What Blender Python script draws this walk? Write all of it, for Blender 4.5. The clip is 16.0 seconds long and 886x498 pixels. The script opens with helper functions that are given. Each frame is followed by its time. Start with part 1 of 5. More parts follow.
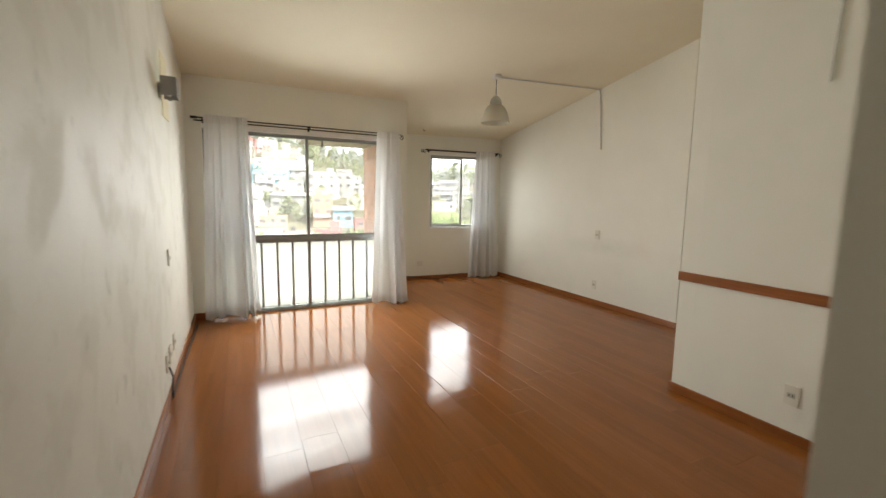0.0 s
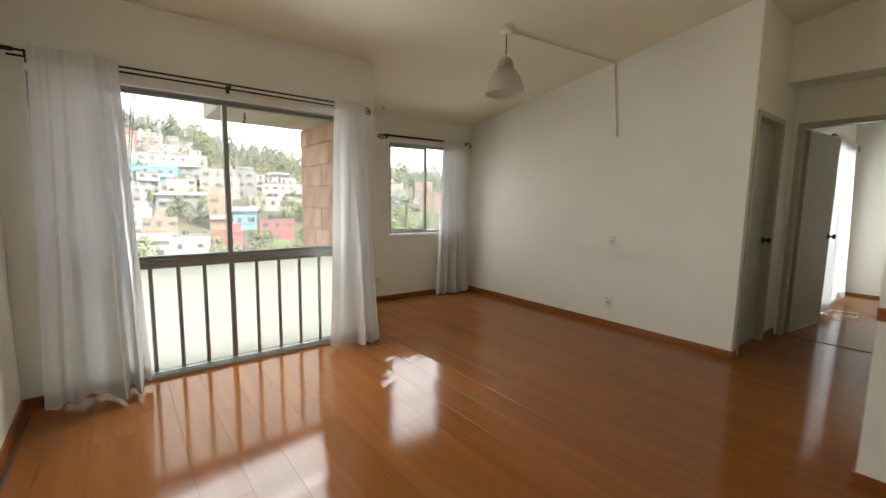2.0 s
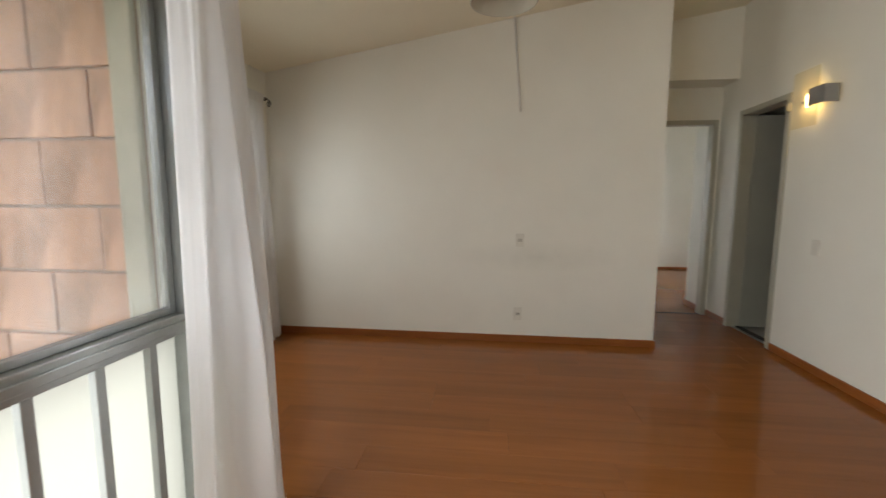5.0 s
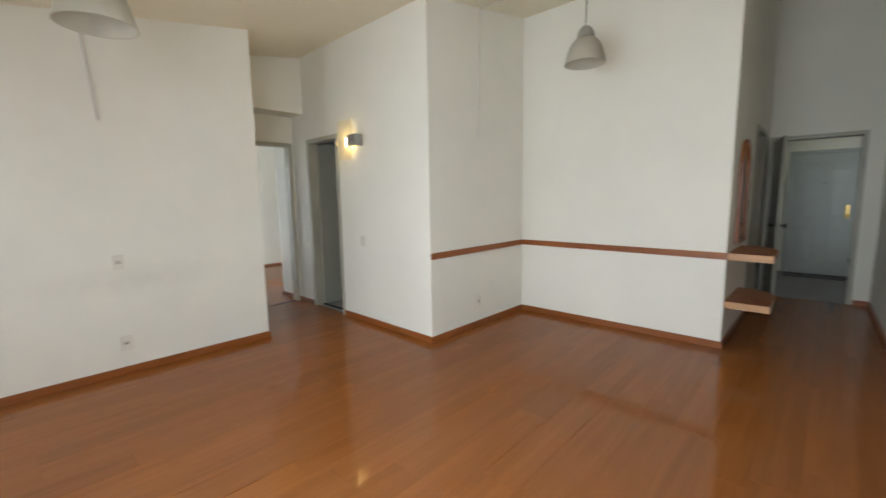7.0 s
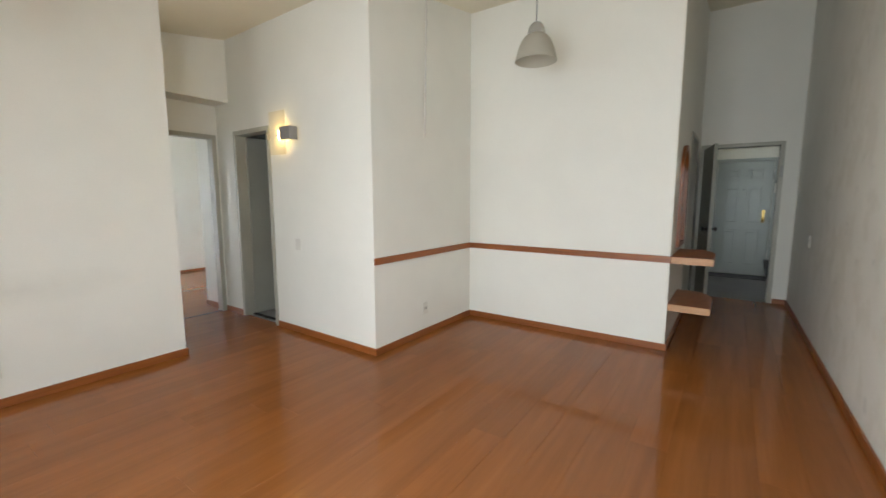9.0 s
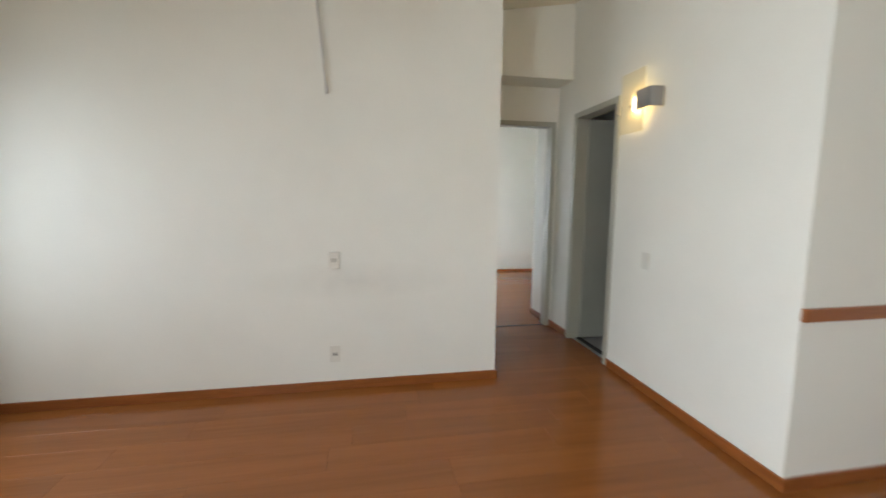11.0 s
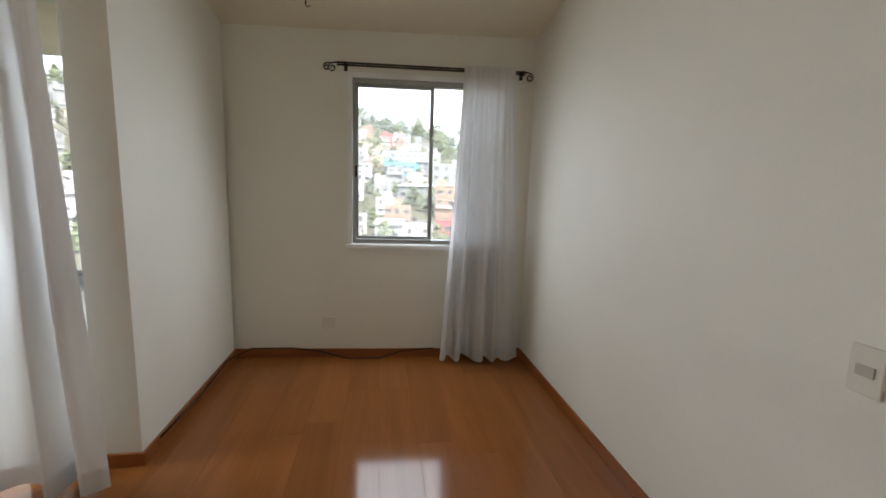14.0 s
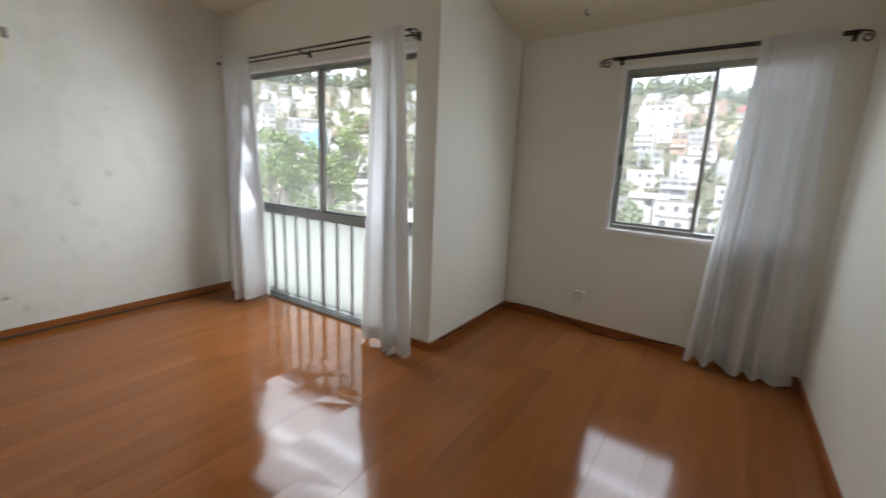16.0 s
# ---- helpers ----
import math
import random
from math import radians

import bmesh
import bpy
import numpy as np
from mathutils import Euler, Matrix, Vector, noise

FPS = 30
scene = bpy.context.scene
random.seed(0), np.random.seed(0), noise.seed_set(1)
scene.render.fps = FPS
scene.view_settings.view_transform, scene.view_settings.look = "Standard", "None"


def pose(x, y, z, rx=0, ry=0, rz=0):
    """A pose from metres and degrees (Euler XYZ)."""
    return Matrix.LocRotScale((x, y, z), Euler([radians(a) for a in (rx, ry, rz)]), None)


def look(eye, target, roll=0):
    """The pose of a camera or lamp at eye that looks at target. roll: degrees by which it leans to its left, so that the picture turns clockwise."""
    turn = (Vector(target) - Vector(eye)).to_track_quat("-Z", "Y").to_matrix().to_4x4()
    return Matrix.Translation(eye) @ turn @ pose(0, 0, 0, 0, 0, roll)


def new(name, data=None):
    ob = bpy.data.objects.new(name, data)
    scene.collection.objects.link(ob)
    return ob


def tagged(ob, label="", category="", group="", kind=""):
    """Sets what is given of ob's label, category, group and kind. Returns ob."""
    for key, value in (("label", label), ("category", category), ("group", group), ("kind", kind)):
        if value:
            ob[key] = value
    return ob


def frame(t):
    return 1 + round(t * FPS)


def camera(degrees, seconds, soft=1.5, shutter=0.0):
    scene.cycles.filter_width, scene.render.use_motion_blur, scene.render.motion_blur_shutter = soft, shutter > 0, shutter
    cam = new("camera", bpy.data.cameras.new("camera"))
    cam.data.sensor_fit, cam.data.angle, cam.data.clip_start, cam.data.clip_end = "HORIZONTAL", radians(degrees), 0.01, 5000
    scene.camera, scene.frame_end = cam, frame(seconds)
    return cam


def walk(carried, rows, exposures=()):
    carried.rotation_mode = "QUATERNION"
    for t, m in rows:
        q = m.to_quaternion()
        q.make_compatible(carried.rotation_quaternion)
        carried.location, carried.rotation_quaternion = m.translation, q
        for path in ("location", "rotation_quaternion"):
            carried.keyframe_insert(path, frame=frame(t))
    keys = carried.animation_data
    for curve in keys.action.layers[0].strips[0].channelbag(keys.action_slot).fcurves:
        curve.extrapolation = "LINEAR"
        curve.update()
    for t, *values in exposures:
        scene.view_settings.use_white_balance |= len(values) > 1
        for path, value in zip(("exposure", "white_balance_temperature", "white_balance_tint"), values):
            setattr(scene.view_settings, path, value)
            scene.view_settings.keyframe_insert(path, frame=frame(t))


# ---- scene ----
cam = camera(94.0, 16.0, shutter=0.4)
PATH = [
    (0, (0.031, -0.37, 1.319), (0.901, 1.406, 1.084), 0.9),
    (0.5, (0.075, -0.002, 1.299), (1.089, 1.707, 1.069), 0.8),
    (1, (0.087, 0.361, 1.313), (1.214, 1.997, 1.085), 0.8),
    (1.5, (0.089, 0.782, 1.321), (1.278, 2.374, 1.094), 0.7),
    (2, (0.075, 1.22, 1.305), (1.304, 2.782, 1.074), 0.8),
    (2.5, (0.104, 1.655, 1.315), (1.383, 3.174, 1.08), 0.6),
    (3, (0.139, 2.09, 1.311), (1.504, 3.533, 1.077), 0.4),
    (3.2, (0.152, 2.272, 1.305), (1.569, 3.663, 1.068), 0.4),
    (5.3, (0.546, 3.854, 1.232), (2.533, 3.843, 1.001), -0.1),
    (5.5, (0.534, 3.898, 1.258), (2.513, 3.723, 1.024), -0.3),
    (6, (0.459, 4.086, 1.294), (2.33, 3.418, 1.064), -0.5),
    (6.5, (0.303, 4.143, 1.328), (1.946, 3.026, 1.093), -0.8),
    (7, (0.096, 4.123, 1.375), (1.446, 2.668, 1.124), -0.9),
    (7.5, (0.053, 4.1, 1.39), (1.177, 2.466, 1.126), -0.6),
    (8, (0.085, 4.078, 1.363), (1.102, 2.374, 1.117), -0.2),
    (8.2, (0.104, 4.048, 1.37), (1.112, 2.339, 1.125), -0.3),
    (10.3, (0.863, 3.58, 1.354), (2.575, 2.576, 1.109), 0.3),
    (10.5, (0.978, 3.479, 1.343), (2.779, 2.645, 1.101), 0.3),
    (11, (1.307, 3.296, 1.314), (3.259, 2.931, 1.077), 0.5),
    (11.5, (1.636, 3.133, 1.33), (3.615, 3.303, 1.093), 0.9),
    (12, (1.921, 3.017, 1.329), (3.76, 3.767, 1.094), 0.7),
    (12.5, (2.193, 2.946, 1.328), (3.726, 4.21, 1.099), 0.9),
    (13, (2.472, 2.822, 1.335), (3.597, 4.459, 1.102), 1.1),
    (13.5, (2.795, 2.742, 1.298), (3.47, 4.608, 1.051), 1.4),
    (14, (3.034, 2.778, 1.284), (3.339, 4.734, 0.999), 1.7),
    (14.5, (3.256, 2.762, 1.272), (3.233, 4.735, 0.947), 2.1),
    (15, (3.412, 2.768, 1.278), (3.054, 4.702, 0.917), 2.3),
    (15.5, (3.531, 2.661, 1.292), (2.813, 4.486, 0.902), 2.5),
    (16, (3.55, 2.445, 1.319), (2.468, 4.077, 0.912), 2.4),
]
EXPOSURES = [(0.0, 2.95, 7100, 9), (0.5, 2.70, 7100, 9), (1.0, 2.62, 7400, 9), (1.5, 2.62, 7250, 9), (3.0, 2.27, 6550, 9), (5.5, 2.66, 7000, 13), (6.0, 2.62, 7400, 16), (6.5, 2.84, 8000, 21), (7.0, 3.25, 6150, 9), (8.0, 3.42, 6150, 10), (10.5, 3.34, 6150, 9), (11.0, 3.26, 6050, 9), (12.0, 3.0, 6200, 9), (12.5, 3.0, 6200, 9), (14.0, 2.54, 6300, 10), (15.0, 2.45, 6100, 10), (16.0, 2.42, 6150, 10)]
walk(cam, [(t, look(eye, target, roll)) for t, eye, target, roll in PATH], EXPOSURES)

# ---------------------------------------------------------------- light
world = bpy.data.worlds.new("sky")
scene.world = world
world.use_nodes = True
wn = world.node_tree
sky = wn.nodes.new("ShaderNodeTexSky")
sky.sky_type = "NISHITA"
sky.sun_disc = False
sky.sun_elevation, sky.sun_rotation = radians(48), radians(154)
sky.altitude, sky.air_density, sky.dust_density, sky.ozone_density = 2200, 1.0, 7.0, 1.0
haze = wn.nodes.new("ShaderNodeHueSaturation")
haze.inputs["Saturation"].default_value = 0.35
wn.links.new(sky.outputs["Color"], haze.inputs["Color"])
wn.links.new(haze.outputs["Color"], wn.nodes["Background"].inputs["Color"])
wn.nodes["Background"].inputs["Strength"].default_value = 0.15
sun = new("sun", bpy.data.lights.new("sun", "SUN"))
sun.data.energy, sun.data.angle, sun.data.color = 1.8, radians(4), (1.0, 0.95, 0.87)
sun.matrix_world = look((20, -42, 52), (0, 0, 0))


def window_light(x, y, z, width, height, power, askew=0.0, tilt=0.0, strips=1):
    """Daylight of the bright overcast sky, standing in the opening of a window; strips lean towards the sky's downward light."""
    for k in range(strips):
        lamp = new("window_light", bpy.data.lights.new("window_light", "AREA"))
        lamp.data.shape, lamp.data.size, lamp.data.size_y = "RECTANGLE", width, height / strips
        lamp.data.energy, lamp.data.color = power / strips, (0.89, 0.955, 1.0)
        lamp.data.spread = radians(170)
        zk = z + height * ((k + 0.5) / strips - 0.5)
        lamp.matrix_world = look((x, y, zk), (x + askew, y - 1, zk - tilt))


window_light(0.80, 4.62, 1.46, 1.34, 1.18, 6.0, 0.15, 0.33, 3)
window_light(0.80, 4.803, 0.415, 1.30, 0.74, 0.9)
window_light(0.755, 4.93, 0.42, 2.0, 0.74, 4.0)
window_light(3.20, 5.80, 1.45, 0.66, 1.12, 1.85, -0.069, 0.45, 3)
window_light(7.4, 2.325, 1.05, 1.5, 1.9, 8.5)


# ---------------------------------------------------------------- materials
def nodes_of(name):
    m = bpy.data.materials.new(name)
    m.use_nodes = True
    nt = m.node_tree
    return m, nt, nt.nodes["Principled BSDF"]


def add(nt, kind, **sockets):
    n = nt.nodes.new(kind)
    for k, v in sockets.items():
        n.inputs[k.replace("_", " ")].default_value = v
    return n


def mat(name, base, rough=0.6, var=0.08, scale=3.0, fine=60.0, bump=0.15, metal=0.0, stretch=(1, 1, 1), per_object=0.0, spec=0.5, coat=0.0, rough_var=0.08):
    """A paint, stone, cloth or metal: two scales of tone, roughness that varies, fine relief."""
    m, nt, b = nodes_of(name)
    tc = nt.nodes.new("ShaderNodeTexCoord")
    mp = add(nt, "ShaderNodeMapping", Scale=stretch)
    nt.links.new(tc.outputs["Object"], mp.inputs["Vector"])
    big = add(nt, "ShaderNodeTexNoise", Scale=scale, Detail=4.0, Roughness=0.6)
    small = add(nt, "ShaderNodeTexNoise", Scale=fine, Detail=3.0, Roughness=0.6)
    for n in (big, small):
        nt.links.new(mp.outputs["Vector"], n.inputs["Vector"])
    mixv = nt.nodes.new("ShaderNodeMath")
    mixv.operation = "MULTIPLY_ADD"
    mixv.inputs[1].default_value = 0.35
    nt.links.new(small.outputs["Fac"], mixv.inputs[0])
    nt.links.new(big.outputs["Fac"], mixv.inputs[2])
    ramp = nt.nodes.new("ShaderNodeValToRGB")
    lo = [c * (1 - var * 1.6) for c in base]
    hi = [min(1, c * (1 + var * 1.2)) for c in base]
    ramp.color_ramp.elements[0].position, ramp.color_ramp.elements[1].position = 0.4, 0.95
    ramp.color_ramp.elements[0].color, ramp.color_ramp.elements[1].color = (*lo, 1), (*hi, 1)
    nt.links.new(mixv.outputs[0], ramp.inputs["Fac"])
    out = ramp.outputs["Color"]
    if per_object:
        info = nt.nodes.new("ShaderNodeObjectInfo")
        hsv = nt.nodes.new("ShaderNodeHueSaturation")
        mr = add(nt, "ShaderNodeMapRange")
        mr.inputs["To Min"].default_value, mr.inputs["To Max"].default_value = 1 - per_object, 1 + per_object
        nt.links.new(info.outputs["Random"], mr.inputs["Value"])
        nt.links.new(mr.outputs["Result"], hsv.inputs["Value"])
        nt.links.new(out, hsv.inputs["Color"])
        out = hsv.outputs["Color"]
    nt.links.new(out, b.inputs["Base Color"])
    rr = add(nt, "ShaderNodeMapRange")
    rr.inputs["To Min"].default_value, rr.inputs["To Max"].default_value = max(0.02, rough - rough_var), min(1, rough + rough_var)
    nt.links.new(big.outputs["Fac"], rr.inputs["Value"])
    nt.links.new(rr.outputs["Result"], b.inputs["Roughness"])
    b.inputs["Metallic"].default_value = metal
    b.inputs["Specular IOR Level"].default_value = spec
    b.inputs["Coat Weight"].default_value = coat
    if bump:
        bp = add(nt, "ShaderNodeBump", Strength=bump, Distance=0.004)
        nt.links.new(mixv.outputs[0], bp.inputs["Height"])
        nt.links.new(bp.outputs["Normal"], b.inputs["Normal"])
    return m


def stained_wall(name):
    """Old white wall: dull scrubbed patches in upright strokes, glossier drips, and a few grey smudges."""
    m = mat(name, (0.78, 0.76, 0.695), 0.6, 0.05, 1.2, 90, 0.2)
    nt, b = m.node_tree, m.node_tree.nodes["Principled BSDF"]
    tc = nt.nodes.new("ShaderNodeTexCoord")

    def blotches(stretch, scale, lo, hi, warp):
        mp = add(nt, "ShaderNodeMapping", Scale=stretch)
        n = add(nt, "ShaderNodeTexNoise", Scale=scale, Detail=6.0, Roughness=0.58, Distortion=warp)
        rp = nt.nodes.new("ShaderNodeValToRGB")
        rp.color_ramp.elements[0].position, rp.color_ramp.elements[1].position = lo, hi
        nt.links.new(tc.outputs["Object"], mp.inputs["Vector"])
        nt.links.new(mp.outputs["Vector"], n.inputs["Vector"])
        nt.links.new(n.outputs["Fac"], rp.inputs["Fac"])
        mul = nt.nodes.new("ShaderNodeMath")
        mul.operation = "MULTIPLY"
        nt.links.new(rp.outputs["Color"], mul.inputs[0])
        nt.links.new(area.outputs["Result"], mul.inputs[1])
        return mul.outputs[0]

    # the rubbed part of the wall lies low, between the entry and the sconce
    place = add(nt, "ShaderNodeMapping", Location=(0, -0.38, -0.42), Scale=(0.1, 0.29, 0.40))
    spot = nt.nodes.new("ShaderNodeTexGradient")
    spot.gradient_type = "SPHERICAL"
    area = add(nt, "ShaderNodeMapRange")
    area.inputs["From Max"].default_value, area.inputs["To Min"].default_value, area.inputs["To Max"].default_value = 0.35, 0.0, 1.2
    nt.links.new(tc.outputs["Object"], place.inputs["Vector"])
    nt.links.new(place.outputs["Vector"], spot.inputs["Vector"])
    nt.links.new(spot.outputs["Fac"], area.inputs["Value"])

    strokes = blotches((1, 1.0, 0.85), 4.2, 0.50, 0.60, 0.3)
    smudges = blotches((1, 1.5, 1.0), 4.8, 0.63, 0.71, 0.4)
    colour = b.inputs["Base Color"].links[0].from_socket
    for mask, tint in ((strokes, (0.945, 0.94, 0.925, 1)), (smudges, (0.83, 0.835, 0.84, 1))):
        mix = nt.nodes.new("ShaderNodeMix")
        mix.data_type = "RGBA"
        mix.blend_type = "MULTIPLY"
        nt.links.new(mask, mix.inputs["Factor"])
        nt.links.new(colour, mix.inputs[6])
        mix.inputs[7].default_value = tint
        colour = mix.outputs[2]
    nt.links.new(colour, b.inputs["Base Color"])
    mr = add(nt, "ShaderNodeMapRange")
    mr.inputs["To Min"].default_value, mr.inputs["To Max"].default_value = 0.56, 0.70
    b.inputs["Specular IOR Level"].default_value = 0.22
    nt.links.new(strokes, mr.inputs["Value"])
    nt.links.new(mr.outputs["Result"], b.inputs["Roughness"])
    return m


def smudged_wall(name, base, centre, size):
    """White wall with one faint grey rubbed mark."""
    m = mat(name, base, 0.62, 0.035, 0.9, 110, 0.18)
    nt, b = m.node_tree, m.node_tree.nodes["Principled BSDF"]
    tc = nt.nodes.new("ShaderNodeTexCoord")
    mp = add(nt, "ShaderNodeMapping", Location=[-c / s for c, s in zip(centre, size)], Scale=[1 / s for s in size])
    grad = nt.nodes.new("ShaderNodeTexGradient")
    grad.gradient_type = "SPHERICAL"
    n = add(nt, "ShaderNodeTexNoise", Scale=7.0, Detail=5.0)
    mul = nt.nodes.new("ShaderNodeMath")
    mul.operation = "MULTIPLY"
    mix = nt.nodes.new("ShaderNodeMix")
    mix.data_type = "RGBA"
    mix.blend_type = "MULTIPLY"
    nt.links.new(tc.outputs["Object"], mp.inputs["Vector"])
    nt.links.new(mp.outputs["Vector"], grad.inputs["Vector"])
    nt.links.new(tc.outputs["Object"], n.inputs["Vector"])
    nt.links.new(grad.outputs["Fac"], mul.inputs[0])
    nt.links.new(n.outputs["Fac"], mul.inputs[1])
    nt.links.new(mul.outputs[0], mix.inputs["Factor"])
    nt.links.new(b.inputs["Base Color"].links[0].from_socket, mix.inputs[6])
    mix.inputs[7].default_value = (0.83, 0.83, 0.82, 1)
    nt.links.new(mix.outputs[2], b.inputs["Base Color"])
    return m


def wood(name, dark, light, rough, grain=(14, 0.8, 14), per_object=0.1, bump=0.05, spec=0.5, coat=0.0):
    """Wood or laminate with streaks along one axis."""
    m, nt, b = nodes_of(name)
    tc = nt.nodes.new("ShaderNodeTexCoord")
    info = nt.nodes.new("ShaderNodeObjectInfo")
    mp = add(nt, "ShaderNodeMapping", Scale=grain)
    off = nt.nodes.new("ShaderNodeVectorMath")
    off.operation = "MULTIPLY_ADD"
    off.inputs[1].default_value = (17.0, 31.0, 5.0)
    nt.links.new(info.outputs["Random"], off.inputs[0])
    nt.links.new(tc.outputs["Object"], off.inputs[2])
    nt.links.new(off.outputs["Vector"], mp.inputs["Vector"])
    n1 = add(nt, "ShaderNodeTexNoise", Scale=1.0, Detail=6.0, Roughness=0.6, Distortion=0.8)
    n2 = add(nt, "ShaderNodeTexNoise", Scale=9.0, Detail=3.0, Roughness=0.6)
    for n in (n1, n2):
        nt.links.new(mp.outputs["Vector"], n.inputs["Vector"])
    s = nt.nodes.new("ShaderNodeMath")
    s.operation = "MULTIPLY_ADD"
    s.inputs[1].default_value = 0.3
    nt.links.new(n2.outputs["Fac"], s.inputs[0])
    nt.links.new(n1.outputs["Fac"], s.inputs[2])
    ramp = nt.nodes.new("ShaderNodeValToRGB")
    ramp.color_ramp.elements[0].position, ramp.color_ramp.elements[1].position = 0.42, 0.9
    ramp.color_ramp.elements[0].color, ramp.color_ramp.elements[1].color = (*dark, 1), (*light, 1)
    nt.links.new(s.outputs[0], ramp.inputs["Fac"])
    hsv = nt.nodes.new("ShaderNodeHueSaturation")
    mr = add(nt, "ShaderNodeMapRange")
    mr.inputs["To Min"].default_value, mr.inputs["To Max"].default_value = 1 - per_object, 1 + per_object
    nt.links.new(info.outputs["Random"], mr.inputs["Value"])
    nt.links.new(mr.outputs["Result"], hsv.inputs["Value"])
    nt.links.new(ramp.outputs["Color"], hsv.inputs["Color"])
    nt.links.new(hsv.outputs["Color"], b.inputs["Base Color"])
    smear = add(nt, "ShaderNodeTexNoise", Scale=2.2, Detail=5.0, Roughness=0.6)
    nt.links.new(tc.outputs["Object"], smear.inputs["Vector"])
    rr = add(nt, "ShaderNodeMapRange")
    rr.inputs["To Min"].default_value, rr.inputs["To Max"].default_value = rough * 0.8, rough * 1.25
    nt.links.new(smear.outputs["Fac"], rr.inputs["Value"])
    nt.links.new(rr.outputs["Result"], b.inputs["Roughness"])
    b.inputs["Specular IOR Level"].default_value = spec
    b.inputs["Coat Weight"].default_value = coat
    bp = add(nt, "ShaderNodeBump", Strength=bump, Distance=0.002)
    nt.links.new(s.outputs[0], bp.inputs["Height"])
    nt.links.new(bp.outputs["Normal"], b.inputs["Normal"])
    return m


def clear_glass(name, rough=0.0, tint=(1, 1, 1)):
    m, nt, b = nodes_of(name)
    b.inputs["Base Color"].default_value = (*tint, 1)
    b.inputs["Transmission Weight"].default_value = 1.0
    b.inputs["Roughness"].default_value = rough
    b.inputs["IOR"].default_value = 1.45
    return m


def cloth(name, base, through_light, sheer):
    """Thin woven cloth: part of the light passes, a little straight through the weave."""
    m, nt, b = nodes_of(name)
    tc = nt.nodes.new("ShaderNodeTexCoord")
    n = add(nt, "ShaderNodeTexNoise", Scale=260.0, Detail=2.0)
    big = add(nt, "ShaderNodeTexNoise", Scale=5.0, Detail=4.0)
    nt.links.new(tc.outputs["Object"], n.inputs["Vector"])
    nt.links.new(tc.outputs["Object"], big.inputs["Vector"])
    ramp = nt.nodes.new("ShaderNodeValToRGB")
    ramp.color_ramp.elements[0].color, ramp.color_ramp.elements[1].color = (*[c * 0.93 for c in base], 1), (*base, 1)
    nt.links.new(big.outputs["Fac"], ramp.inputs["Fac"])
    nt.links.new(ramp.outputs["Color"], b.inputs["Base Color"])
    b.inputs["Roughness"].default_value = 0.9
    b.inputs["Specular IOR Level"].default_value = 0.1
    bp = add(nt, "ShaderNodeBump", Strength=0.2, Distance=0.001)
    nt.links.new(n.outputs["Fac"], bp.inputs["Height"])
    nt.links.new(bp.outputs["Normal"], b.inputs["Normal"])
    tl = nt.nodes.new("ShaderNodeBsdfTranslucent")
    tl.inputs["Color"].default_value = (*base, 1)
    tp = nt.nodes.new("ShaderNodeBsdfTransparent")
    m1, m2 = nt.nodes.new("ShaderNodeMixShader"), nt.nodes.new("ShaderNodeMixShader")
    m1.inputs[0].default_value, m2.inputs[0].default_value = through_light, sheer
    nt.links.new(b.outputs[0], m1.inputs[1])
    nt.links.new(tl.outputs[0], m1.inputs[2])
    nt.links.new(m1.outputs[0], m2.inputs[1])
    nt.links.new(tp.outputs[0], m2.inputs[2])
    nt.links.new(m2.outputs[0], nt.nodes["Material Output"].inputs["Surface"])
    return m


def glow(name, colour, strength):
    m, nt, b = nodes_of(name)
    b.inputs["Base Color"].default_value = (0.9, 0.85, 0.75, 1)
    b.inputs["Emission Color"].default_value = (*colour, 1)
    b.inputs["Emission Strength"].default_value = strength
    return m


WALL = mat("white_wall_paint", (0.865, 0.847, 0.765), 0.62, 0.035, 0.9, 110, 0.18)
WALL_EAST = smudged_wall("rubbed_white_wall_paint", (0.865, 0.847, 0.765), (4.135, 3.38, 0.76), (0.5, 0.75, 0.14))
WALL_OLD = stained_wall("scrubbed_white_wall_paint")
# off-white, yellowed further to hold the warm bounce from the floor
CEIL = mat("warmed_ceiling_paint", (0.84, 0.78, 0.62), 0.8, 0.04, 0.8, 70, 0.25)
PLANK = wood("cherry_laminate", (0.235, 0.078, 0.018), (0.315, 0.112, 0.027), 0.12, (9, 0.5, 9), 0.07, 0.01, 0.1)


def varnished(m, amount, rough):
    """A thin even layer of worn varnish over the wood."""
    nt = m.node_tree
    layer = nt.nodes.new("ShaderNodeBsdfGlossy")
    layer.inputs["Roughness"].default_value = rough
    mix = nt.nodes.new("ShaderNodeMixShader")
    mix.inputs[0].default_value = amount
    nt.links.new(nt.nodes["Principled BSDF"].outputs[0], mix.inputs[1])
    nt.links.new(layer.outputs[0], mix.inputs[2])
    nt.links.new(mix.outputs[0], nt.nodes["Material Output"].inputs["Surface"])


